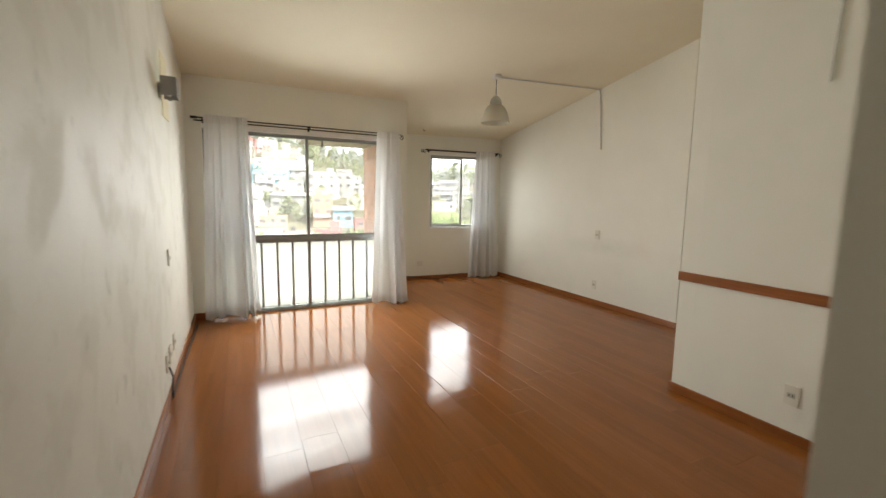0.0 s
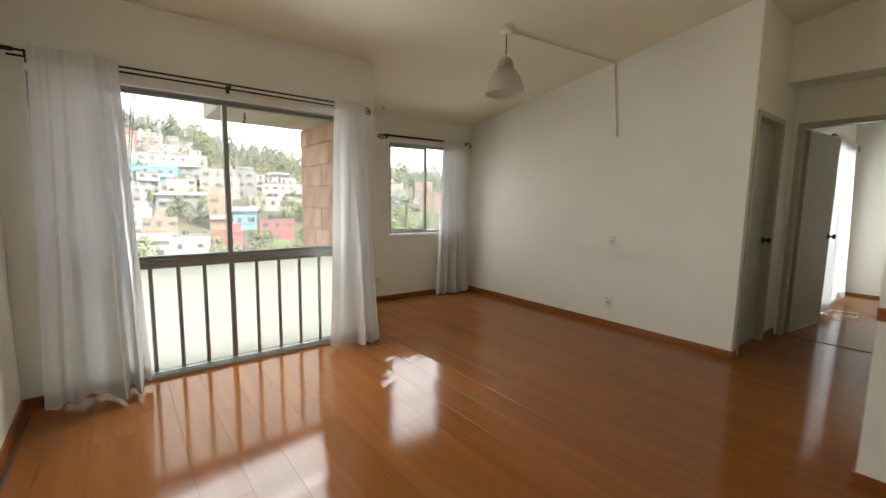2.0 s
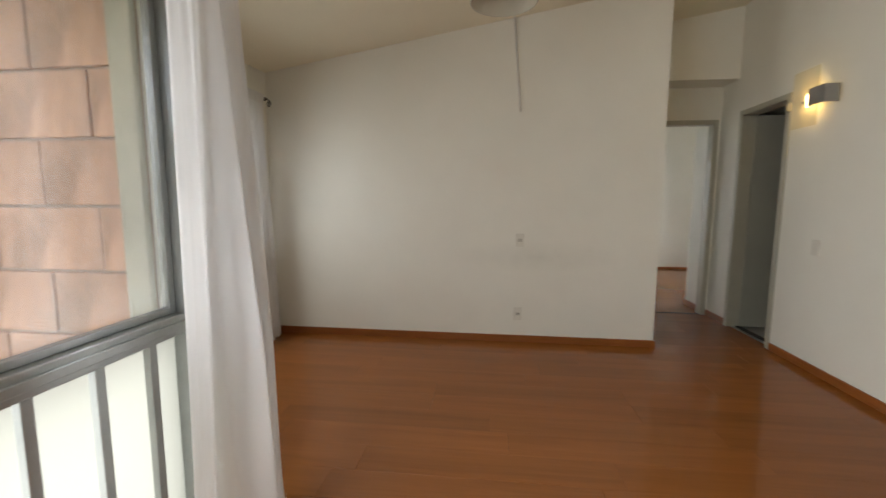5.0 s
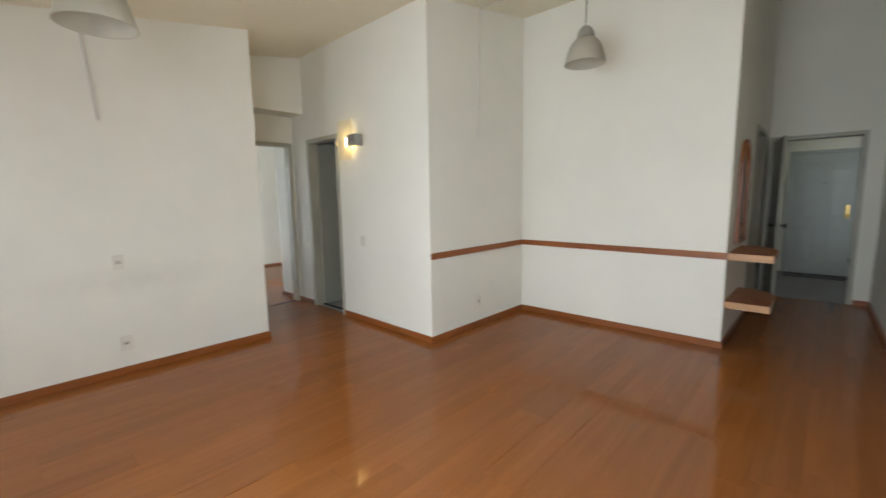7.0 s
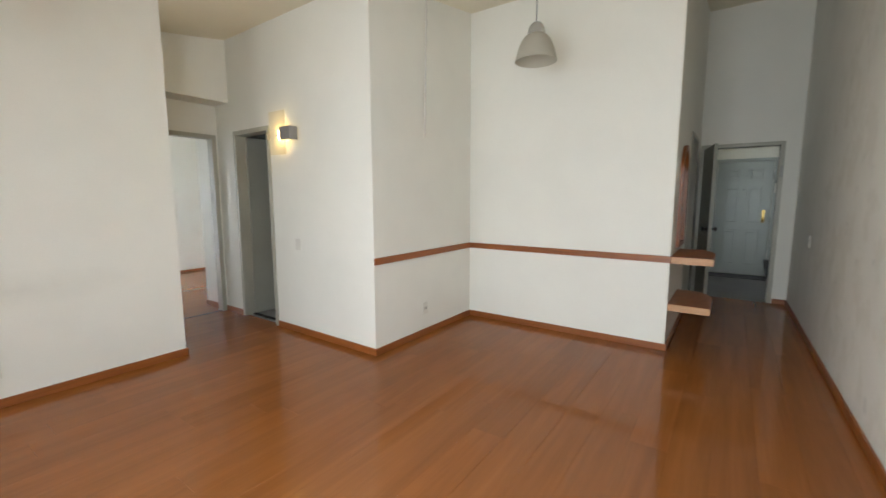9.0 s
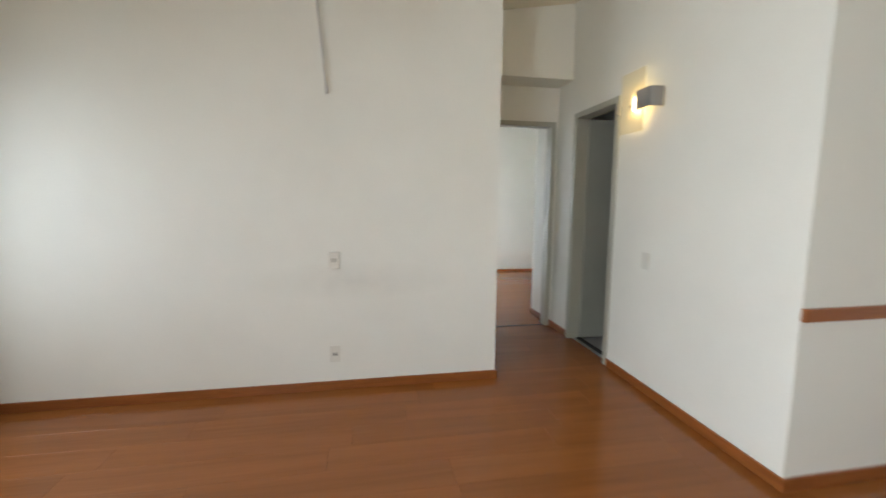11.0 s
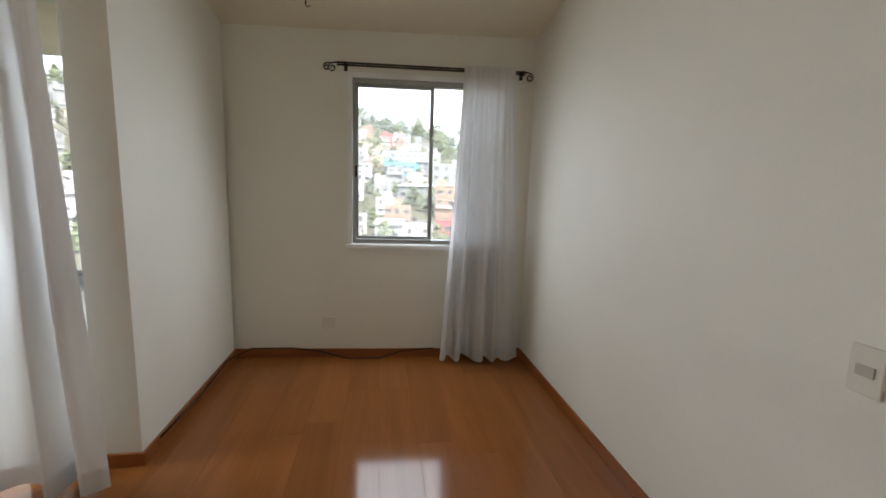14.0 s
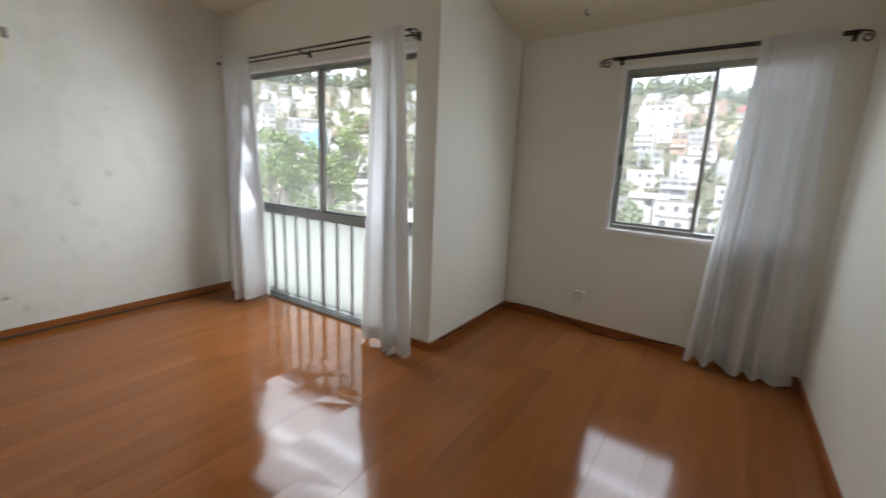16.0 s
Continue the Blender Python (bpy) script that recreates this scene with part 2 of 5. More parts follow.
varnished(PLANK, 0.042, 0.09)
TRIM = wood("cherry_trim", (0.215, 0.064, 0.013), (0.345, 0.112, 0.026), 0.35, (3, 3, 40), 0.05, 0.04)
SHELFWOOD = wood("shelf_wood", (0.26, 0.08, 0.024), (0.42, 0.15, 0.05), 0.3, (8, 3, 20), 0.04, 0.04)
PALEWOOD = wood("shelf_edge_wood", (0.45, 0.24, 0.11), (0.62, 0.37, 0.19), 0.45, (3, 20, 30), 0.04, 0.05)
ALU = mat("window_aluminium", (0.36, 0.37, 0.36), 0.42, 0.08, 5, 90, 0.05, 0.75)
SILLPAINT = mat("white_reveal_paint", (0.90, 0.895, 0.88), 0.55, 0.06, 4, 80, 0.15)
DOORPAINT = mat("grey_green_door_enamel", (0.37, 0.365, 0.30), 0.42, 0.05, 2, 60, 0.08)
FRAMEPAINT = mat("grey_door_frame_enamel", (0.44, 0.425, 0.345), 0.38, 0.06, 3, 70, 0.06)
NBDOOR = mat("pale_grey_door_enamel", (0.40, 0.425, 0.39), 0.4, 0.04, 2, 60, 0.05)
BRASS = mat("brass", (0.65, 0.45, 0.16), 0.25, 0.1, 12, 80, 0.03, 1.0)
BLACK = mat("black_iron", (0.025, 0.022, 0.02), 0.45, 0.2, 20, 120, 0.1, 0.6)
DARK = mat("dark_gap", (0.03, 0.028, 0.025), 0.8, 0.2, 10, 60, 0.1)
PLASTIC = mat("cream_plastic", (0.76, 0.735, 0.65), 0.35, 0.03, 6, 90, 0.02)
GREYCABLE = mat("grey_cable_sheath", (0.05, 0.046, 0.042), 0.65, 0.1, 10, 90, 0.05)
CONDUIT = mat("white_conduit", (0.76, 0.74, 0.68), 0.4, 0.04, 6, 90, 0.03)
STEEL = mat("grey_sconce_metal", (0.34, 0.33, 0.31), 0.42, 0.06, 8, 90, 0.04, 0.3)
CLEAR = clear_glass("window_glass")


def hazy(m, amount):
    """A thin translucent veil in the glass, standing in for the haze over the valley."""
    nt = m.node_tree
    film = nt.nodes.new("ShaderNodeBsdfTranslucent")
    film.inputs["Color"].default_value = (0.86, 0.87, 0.85, 1)
    tc = nt.nodes.new("ShaderNodeTexCoord")
    n = add(nt, "ShaderNodeTexNoise", Scale=3.0, Detail=4.0)
    mr = add(nt, "ShaderNodeMapRange")
    mr.inputs["To Min"].default_value, mr.inputs["To Max"].default_value = amount * 0.6, amount * 1.4
    mix = nt.nodes.new("ShaderNodeMixShader")
    nt.links.new(tc.outputs["Object"], n.inputs["Vector"])
    nt.links.new(n.outputs["Fac"], mr.inputs["Value"])
    nt.links.new(mr.outputs["Result"], mix.inputs[0])
    nt.links.new(nt.nodes["Principled BSDF"].outputs[0], mix.inputs[1])
    nt.links.new(film.outputs[0], mix.inputs[2])
    nt.links.new(mix.outputs[0], nt.nodes["Material Output"].inputs["Surface"])


hazy(CLEAR, 0.10)

# the yellow tint carries part of the bulb's warm glow on the plate
PLATE = cloth("frosted_sconce_glass", (0.86, 0.80, 0.62), 0.25, 0.1)
SHADE = cloth("frosted_lamp_glass", (0.68, 0.65, 0.56), 0.45, 0.12)
CAPGLASS = cloth("clear_ribbed_lamp_glass", (0.66, 0.64, 0.57), 0.4, 0.45)
CURTAIN = cloth("sheer_white_cotton", (0.87, 0.87, 0.875), 0.28, 0.02)
HEM = cloth("doubled_white_cotton", (0.82, 0.81, 0.80), 0.30, 0.0)
FROST = cloth("frosted_pane", (0.51, 0.508, 0.475), 0.86, 0.0)
BULB = glow("lit_bulb", (1.0, 0.70, 0.28), 1.6)
BRICK = mat("terracotta_block", (0.62, 0.35, 0.225), 0.85, 0.30, 5, 45, 0.5, stretch=(1, 1, 0.45), per_object=0.10)
MORTAR = mat("grey_mortar", (0.44, 0.31, 0.235), 0.95, 0.15, 6, 60, 0.5)
CONCRETE = mat("grey_concrete", (0.40, 0.39, 0.36), 0.9, 0.16, 1.5, 25, 0.4)
LANDING = mat("dark_trodden_concrete", (0.12, 0.115, 0.105), 0.9, 0.16, 1.5, 25, 0.4)
SLAB = mat("yellowed_slab_plaster", (0.52, 0.50, 0.40), 0.9, 0.2, 3, 40, 0.5)
TILE = mat("grey_floor_tile", (0.42, 0.42, 0.40), 0.35, 0.06, 3, 50, 0.04)
MAT = mat("dark_doormat", (0.05, 0.048, 0.045), 0.95, 0.2, 20, 200, 0.6)
MIRROR, _nt, _b = nodes_of("mirror_silver")
_b.inputs["Metallic"].default_value, _b.inputs["Roughness"].default_value = 1.0, 0.02
_b.inputs["Base Color"].default_value = (0.86, 0.87, 0.86, 1)

# ---------------------------------------------------------------- builders
origin = {}


def thing(name, at, label="", category="", group="", kind=""):
    e = new(name)
    e.empty_display_size = 0.1
    e.location = at
    origin[e] = Vector(at)
    return tagged(e, label, category, group, kind)


def part(name, bm, material, parent=None, label="", smooth=False):
    """Links a bmesh, in world metres, as one mesh object under its thing or part."""
    o = origin.get(parent, Vector((0, 0, 0)))
    bmesh.ops.recalc_face_normals(bm, faces=bm.faces[:])
    if smooth:
        for f in bm.faces:
            f.smooth = True
    bm.transform(Matrix.Translation(-o))
    me = bpy.data.meshes.new(name)
    bm.to_mesh(me)
    bm.free()
    for mm in (material if isinstance(material, (list, tuple)) else [material]):
        me.materials.append(mm)
    ob = new(name, me)
    if parent:
        ob.parent = parent
        origin[ob] = o
    if label:
        tagged(ob, label)
    return ob


def box(bm, x0, x1, y0, y1, z0, z1, bevel=0.0, index=0):
    r = bmesh.ops.create_cube(bm, size=1, matrix=Matrix.Translation(((x0 + x1) / 2, (y0 + y1) / 2, (z0 + z1) / 2)) @ Matrix.Diagonal((x1 - x0, y1 - y0, z1 - z0, 1)))
    for f in {f for v in r["verts"] for f in v.link_faces}:
        f.material_index = index
    if bevel:
        bmesh.ops.bevel(bm, geom=list({e for v in r["verts"] for e in v.link_edges}), offset=bevel, segments=2, affect="EDGES", profile=0.6)
    return bm


def boxes(*rows, bevel=0.0):
    bm = bmesh.new()
    for r in rows:
        box(bm, *r, bevel=bevel)
    return bm


def tube(bm, pts, r, n=8, closed_ends=True):
    pts = [Vector(p) for p in pts]
    rings = []
    up = Vector((0.13, 0.31, 0.94)).normalized()
    for i, p in enumerate(pts):
        d = (pts[min(i + 1, len(pts) - 1)] - pts[max(i - 1, 0)]).normalized()
        a = d.cross(up)
        if a.length < 0.05:
            a = d.cross(Vector((1, 0, 0)))
        a.normalize()
        b = d.cross(a)
        rings.append([bm.verts.new(p + (a * math.cos(2 * math.pi * k / n) + b * math.sin(2 * math.pi * k / n)) * r) for k in range(n)])
    for r0, r1 in zip(rings, rings[1:]):
        for k in range(n):
            bm.faces.new((r0[k], r0[(k + 1) % n], r1[(k + 1) % n], r1[k]))
    if closed_ends:
        bm.faces.new(rings[0])
        bm.faces.new(rings[-1][::-1])
    return bm


def lathe(bm, profile, at, n=40, closed=False):
    rings = [[bm.verts.new((at[0] + r * math.cos(2 * math.pi * k / n), at[1] + r * math.sin(2 * math.pi * k / n), at[2] + z)) for k in range(n)] for r, z in profile]
    pairs = list(zip(rings, rings[1:]))
    if closed:
        pairs.append((rings[-1], rings[0]))
    for r0, r1 in pairs:
        for k in range(n):
            bm.faces.new((r0[k], r0[(k + 1) % n], r1[(k + 1) % n], r1[k]))
    if not closed:
        bm.faces.new(rings[0])
        bm.faces.new(rings[-1][::-1])
    return bm


def zc(y):
    """Underside of the sloping ceiling."""
    return 2.935 - 0.1655 * (y - 2.33)


def slope_box(bm, x0, x1, y0, y1, z0=0.0, lift=0.03):
    """A wall piece whose top follows the sloping ceiling, a little into it."""
    v = [bm.verts.new(p) for p in ((x0, y0, z0), (x1, y0, z0), (x1, y1, z0), (x0, y1, z0),
                                   (x0, y0, zc(y0) + lift), (x1, y0, zc(y0) + lift), (x1, y1, zc(y1) + lift), (x0, y1, zc(y1) + lift))]
    for f in ((0, 1, 2, 3), (4, 5, 6, 7), (0, 1, 5, 4), (1, 2, 6, 5), (2, 3, 7, 6), (3, 0, 4, 7)):
        bm.faces.new([v[i] for i in f])
    return bm


def structure(name, bm, material, label, category="wall"):
    return tagged(part(name, bm, material), label, category, kind="structure")


# plan
XL, YF, YN, XS, XP, YS, YD, XC, YE = -0.50, 4.69, 5.905, 4.135, 2.745, 1.436, -0.125, 0.70, -2.80
XPI, YHN, XD1, XSOF = 1.975, 2.37, 5.30, 5.0


def xw(y):
    """Face of the long west wall, which is not quite square to the rest."""
    return -0.357 - 0.0135 * (y + 2.80)


def yn(x):
    """Face of the niche's end wall, which runs slightly askew."""
    return 5.925 - 0.069 * (x - 1.965)


def ys(x):
    """Face of the sconce wall, which runs slightly askew."""
    return YS - 0.02 * (x - 2.745)


def askew_sconce(bm):
    for v in bm.verts:
        v.co.y += ys(v.co.x) - YS
    return bm


SKEW = -math.degrees(math.atan(0.069))
W1 = (-0.305, 1.80, 2.06)
W2 = (2.812, 3.98, 0.86, 2.056)

# ---------------------------------------------------------------- shell
b = slope_box(bmesh.new(), -1.0, 0.0, YE - 0.15, YF)
for v in b.verts:
    v.co.x = xw(v.co.y) + (0.0 if v.co.x > -0.5 else -0.15)
structure("wall_west", b, WALL_OLD, "long white plastered wall with scrubbed damp patches")
b = bmesh.new()
slope_box(b, XL - 0.15, W1[0], YF, YF + 0.2)
slope_box(b, W1[1], 1.815, YF, YF + 0.2)
slope_box(b, W1[0], W1[1], YF, YF + 0.2, W1[2] + 0.02)
structure("wall_facade", b, WALL, "white wall round the tall sliding window")
b = bmesh.new()
slope_box(b, 1.815, XPI, YF, YN)
structure("wall_niche_west", b, WALL, "short white wall beside the window niche")
b = bmesh.new()
slope_box(b, 1.815, W2[0], YN, YN + 0.15)
slope_box(b, W2[1], XS + 0.1, YN, YN + 0.15)
box(b, W2[0], W2[1], YN, YN + 0.15, 0, W2[2])
slope_box(b, W2[0], W2[1], YN, YN + 0.15, W2[3])
for v in b.verts:
    v.co.y += yn(v.co.x) - YN
structure("wall_niche_north", b, WALL, "white wall with the smaller sliding window")
structure("wall_east", slope_box(bmesh.new(), XS, XS + 0.1, YHN, YN), WALL_EAST, "large plain white wall with sockets and a conduit")
b = bmesh.new()
slope_box(b, XS + 0.1, 4.25, YHN, YHN + 0.1)
slope_box(b, 4.93, XD1 + 0.1, YHN, YHN + 0.1)
slope_box(b, 4.25, 4.93, YHN, YHN + 0.1, 2.05)
structure("wall_hall_north", b, WALL, "white hallway wall round a grey door")
b = bmesh.new()
box(b, XD1, XD1 + 0.1, ys(XD1) - 0.05, 1.44, 0, 2.45)
box(b, XD1, XD1 + 0.1, 2.30, YHN, 0, 2.45)
box(b, XD1, XD1 + 0.1, 1.44, 2.30, 2.06, 2.45)
slope_box(b, XSOF, XD1 + 0.1, ys(XSOF) - 0.05, YHN, 2.425)
structure("wall_hall_end", b, WALL, "white hallway end wall under a deep soffit")
b = bmesh.new()
slope_box(b, XP, 4.24, YS - 0.12, YS)
slope_box(b, 4.885, XD1 + 0.1, YS - 0.12, YS)
slope_box(b, 4.24, 4.885, YS - 0.12, YS, 2.068)
askew_sconce(b)
structure("wall_sconce", b, WALL, "white wall with a lit sconce and a doorway")
structure("wall_dining_east", slope_box(bmesh.new(), XP, XP + 0.12, YD - 0.12, YS - 0.1205), WALL, "white dining wall with a wooden chair rail")
structure("wall_dining_south", slope_box(bmesh.new(), XC, XP, YD - 0.12, YD), WALL, "white dining wall with a wooden chair rail")
b = bmesh.new()
slope_box(b, XC, XC + 0.12, -1.44, YD - 0.12)
slope_box(b, XC, XC + 0.12, YE, -2.2)
slope_box(b, XC, XC + 0.12, -2.2, -1.44, 2.05)
structure("wall_entry_east", b, WALL, "white entry wall with a mirror and a doorway")
b = bmesh.new()
slope_box(b, -0.45, -0.17, YE - 0.15, YE)
slope_box(b, 0.66, XP + 0.12, YE - 0.15, YE)
slope_box(b, -0.17, 0.66, YE - 0.15, YE, 2.03)
structure("wall_entrance", b, WALL, "high white wall over the entrance door")
# rooms behind the doors, plain and closed
b = bmesh.new()
slope_box(b, XP, XP + 0.12, YE, YD - 0.12)
structure("wall_kitchen", b, WALL, "plain white wall of the kitchen")
b = bmesh.new()
slope_box(b, XP + 0.12, XD1 + 0.1, YD - 0.24, YD - 0.12)
slope_box(b, XD1, XD1 + 0.1, YD - 0.12, YS - 0.12)
structure("wall_bathroom", b, WALL, "plain white wall of the bathroom")
b = bmesh.new()
slope_box(b, 6.3, 6.4, YHN + 0.1, YN)
slope_box(b, XS + 0.1, 6.4, YN, YN + 0.15)
structure("wall_second_bedroom", b, WALL, "plain white wall of the second bedroom")
b = bmesh.new()
slope_box(b, XD1 + 0.1, 5.79, 1.28, 1.395)
slope_box(b, 5.69, 5.79, -0.6, 1.28)
slope_box(b, 5.69, 8.75, -0.75, -0.6)
slope_box(b, 8.6, 8.75, -0.6, YHN)
slope_box(b, XD1 + 0.1, 6.6, YHN, YHN + 0.12)
slope_box(b, 8.2, 8.75, YHN, YHN + 0.12)
slope_box(b, 6.6, 8.2, YHN, YHN + 0.12, 2.06)
structure("wall_bedroom", b, WALL, "plain white wall of the bedroom")

b = bmesh.new()
for x0, x1, y0, y1 in ((XL - 0.2, 1.815, YE - 0.3, YF + 0.24), (1.815, 6.5, YE - 0.3, YN + 0.2), (6.5, 8.85, -0.85, YHN + 0.2)):
    v = [b.verts.new(p) for p in ((x0, y0, zc(y0)), (x1, y0, zc(y0)), (x1, y1, zc(y1)), (x0, y1, zc(y1)),
                                  (x0, y0, zc(y0) + 0.16), (x1, y0, zc(y0) + 0.16), (x1, y1, zc(y1) + 0.16), (x0, y1, zc(y1) + 0.16))]
    for f in ((0, 1, 2, 3), (4, 5, 6, 7), (0, 1, 5, 4), (1, 2, 6, 5), (2, 3, 7, 6), (3, 0, 4, 7)):
        b.faces.new([v[i] for i in f])
structure("ceiling", b, CEIL, "sloping off-white plastered ceiling", "ceiling")

FLOOR = structure("floor", boxes((XL - 0.1, XP, YE, YF + 0.05, -0.2, -0.014), (1.8, XS + 0.05, YF + 0.05, YN + 0.1, -0.2, -0.014), (XP, XD1 + 0.05, YS - 0.1, YF + 0.05, -0.2, -0.014)),
                  PLANK, "glossy cherry laminate floor with swollen joints", "floor")
structure("bedroom_floor", boxes((XD1 + 0.05, 8.65, -0.65, YHN + 0.1, -0.2, -0.002)), PLANK, "glossy cherry laminate floor", "floor")
structure("bathroom_floor", boxes((XP + 0.1, XD1, YD - 0.2, YS - 0.1, -0.2, -0.008)), TILE, "grey tiled floor", "floor")

# ---------------------------------------------------------------- windows
def pane(parent, x0, x1, y, z0, z1, material=CLEAR, name="pane"):
    p = part(name, boxes((x0, x1, y - 0.002, y + 0.002, z0, z1)), material, parent)
    p.visible_shadow = material is not CLEAR
    return p


YW = 4.80
w = thing("window_1", (0.737, YW, 0), "tall grey aluminium sliding window with frosted lower panes behind bars", "window", kind="structure")
x0, x1, zt = W1
part("frame", boxes((x0, x0 + 0.035, YW - 0.04, YW + 0.04, 0.0, zt), (x1 - 0.035, x1, YW - 0.04, YW + 0.04, 0.0, zt),
                    (x0 + 0.035, x1 - 0.035, YW - 0.04, YW + 0.04, zt - 0.04, zt), (x0 + 0.035, x1 - 0.035, YW - 0.05, YW + 0.05, 0.0, 0.035), bevel=0.004), ALU, w)
part("track", boxes((x0 + 0.001, x1 - 0.001, YW - 0.105, YW - 0.052, 0.0, 0.018), (x0 + 0.001, x1 - 0.001, YW - 0.088, YW - 0.082, 0.018, 0.030), (x0 + 0.001, x1 - 0.001, YW - 0.07, YW - 0.064, 0.018, 0.030)), ALU, w)
part("middle_rail", boxes((x0 + 0.036, x1 - 0.036, YW - 0.035, YW + 0.03, 0.795, 0.862), (x0 + 0.036, x1 - 0.036, YW - 0.045, YW - 0.036, 0.815, 0.842), bevel=0.004), ALU, w)
part("mullion", boxes((0.738, 0.772, YW - 0.03, YW + 0.025, 0.863, zt - 0.041), bevel=0.004), ALU, w)
part("sash", boxes((x0 + 0.036, x0 + 0.062, YW - 0.02, YW + 0.01, 0.863, zt - 0.041), (x0 + 0.062, 0.737, YW - 0.02, YW + 0.01, 0.863, 0.885), (x0 + 0.062, 0.737, YW - 0.02, YW + 0.01, zt - 0.064, zt - 0.041), bevel=0.003), ALU, w)
part("sash", boxes((x1 - 0.062, x1 - 0.036, YW - 0.005, YW + 0.025, 0.863, zt - 0.041), (0.773, x1 - 0.062, YW - 0.005, YW + 0.025, 0.863, 0.885), (0.773, x1 - 0.062, YW - 0.005, YW + 0.025, zt - 0.064, zt - 0.041), bevel=0.003), ALU, w)
pane(w, x0 + 0.06, 0.740, YW - 0.006, 0.88, zt - 0.06)
pane(w, 0.770, x1 - 0.06, YW + 0.01, 0.88, zt - 0.06)
BARS = (-0.12, 0.055, 0.23, 0.40, 0.568, 0.757, 0.940, 1.115, 1.287, 1.462, 1.635)
for xb in BARS:
    h = 0.014 if abs(xb - 0.757) > 0.01 else 0.02
    part("bar", boxes((xb - h, xb + h, YW - 0.028, YW - 0.004, 0.036, 0.794), bevel=0.003), ALU, w)
pane(w, x0 + 0.036, 0.755, YW + 0.012, 0.036, 0.794, FROST, "frosted_pane")
pane(w, 0.759, x1 - 0.036, YW + 0.012, 0.036, 0.794, FROST, "frosted_pane")
part("reveal", boxes((x0 + 0.001, x1 - 0.001, YF + 0.002, YW - 0.041, zt - 0.028, zt + 0.018)), SILLPAINT, w, "white plaster reveal above the frame")
part("sill", boxes((x0 + 0.001, x1 - 0.001, YW + 0.051, YF + 0.28, -0.06, 0.012), bevel=0.004), CONCRETE, w)

YW2 = yn(3.41) + 0.05
YN_KEEP, YN = YN, yn(3.41)
w = thing("window_2", (3.41, YW2, 0.85), "grey aluminium sliding window with two panes", "window", kind="structure")
x0, x1, z0, zt = W2
part("frame", boxes((x0 + 0.028, x0 + 0.052, YW2 - 0.03, YW2 + 0.03, z0 + 0.012, zt - 0.012), (x1 - 0.042, x1 - 0.012, YW2 - 0.03, YW2 + 0.03, z0 + 0.012, zt - 0.012),
                    (x0 + 0.052, x1 - 0.042, YW2 - 0.03, YW2 + 0.03, zt - 0.05, zt - 0.012), (x0 + 0.052, x1 - 0.042, YW2 - 0.04, YW2 + 0.03, z0 + 0.012, z0 + 0.045), bevel=0.004), ALU, w)
part("reveal", boxes((x0 - 0.004, x0 + 0.028, YN - 0.006, YN + 0.1, z0 + 0.012, zt - 0.012), (x0 + 0.001, x1 - 0.001, YN - 0.006, YN + 0.1, zt - 0.012, zt + 0.018), (x0 - 0.015, x1 + 0.01, YN - 0.012, YN - 0.001, z0 - 0.022, z0 + 0.004), (x0 + 0.001, x1 - 0.001, YN - 0.001, YN + 0.1, z0 + 0.001, z0 + 0.012)), SILLPAINT, w, "white plaster reveal and sill")
part("mullion", boxes((3.392, 3.420, YW2 - 0.022, YW2 + 0.02, z0 + 0.046, zt - 0.051), bevel=0.003), ALU, w)
part("sash", boxes((x0 + 0.053, x0 + 0.068, YW2 - 0.018, YW2 + 0.004, z0 + 0.046, zt - 0.051), (x0 + 0.068, 3.391, YW2 - 0.018, YW2 + 0.004, z0 + 0.046, z0 + 0.066), (x0 + 0.068, 3.391, YW2 - 0.018, YW2 + 0.004, zt - 0.069, zt - 0.051), bevel=0.002), ALU, w)
pane(w, x0 + 0.06, 3.394, YW2 - 0.006, z0 + 0.062, zt - 0.065)
pane(w, 3.418, x1 - 0.043, YW2 + 0.008, z0 + 0.046, zt - 0.051)
part("latch", boxes((x0 + 0.045, x0 + 0.06, YW2 - 0.032, YW2 - 0.018, 1.36, 1.44), bevel=0.003), BLACK, w)
w.rotation_euler = (0, 0, radians(SKEW))
YN = YN_KEEP

w = thing("window_3", (7.4, YHN + 0.06, 0), "tall aluminium bedroom window", "window", kind="structure")
part("frame", boxes((6.601, 6.64, YHN + 0.03, YHN + 0.09, 0, 2.059), (8.16, 8.199, YHN + 0.03, YHN + 0.09, 0, 2.059), (6.64, 8.16, YHN + 0.03, YHN + 0.09, 2.02, 2.059), (6.64, 8.16, YHN + 0.03, YHN + 0.09, 0, 0.04), (7.385, 7.415, YHN + 0.03, YHN + 0.09, 0.04, 2.02)), ALU, w)
pane(w, 6.641, 7.384, YHN + 0.06, 0.041, 2.019)
pane(w, 7.416, 8.159, YHN + 0.06, 0.041, 2.019)


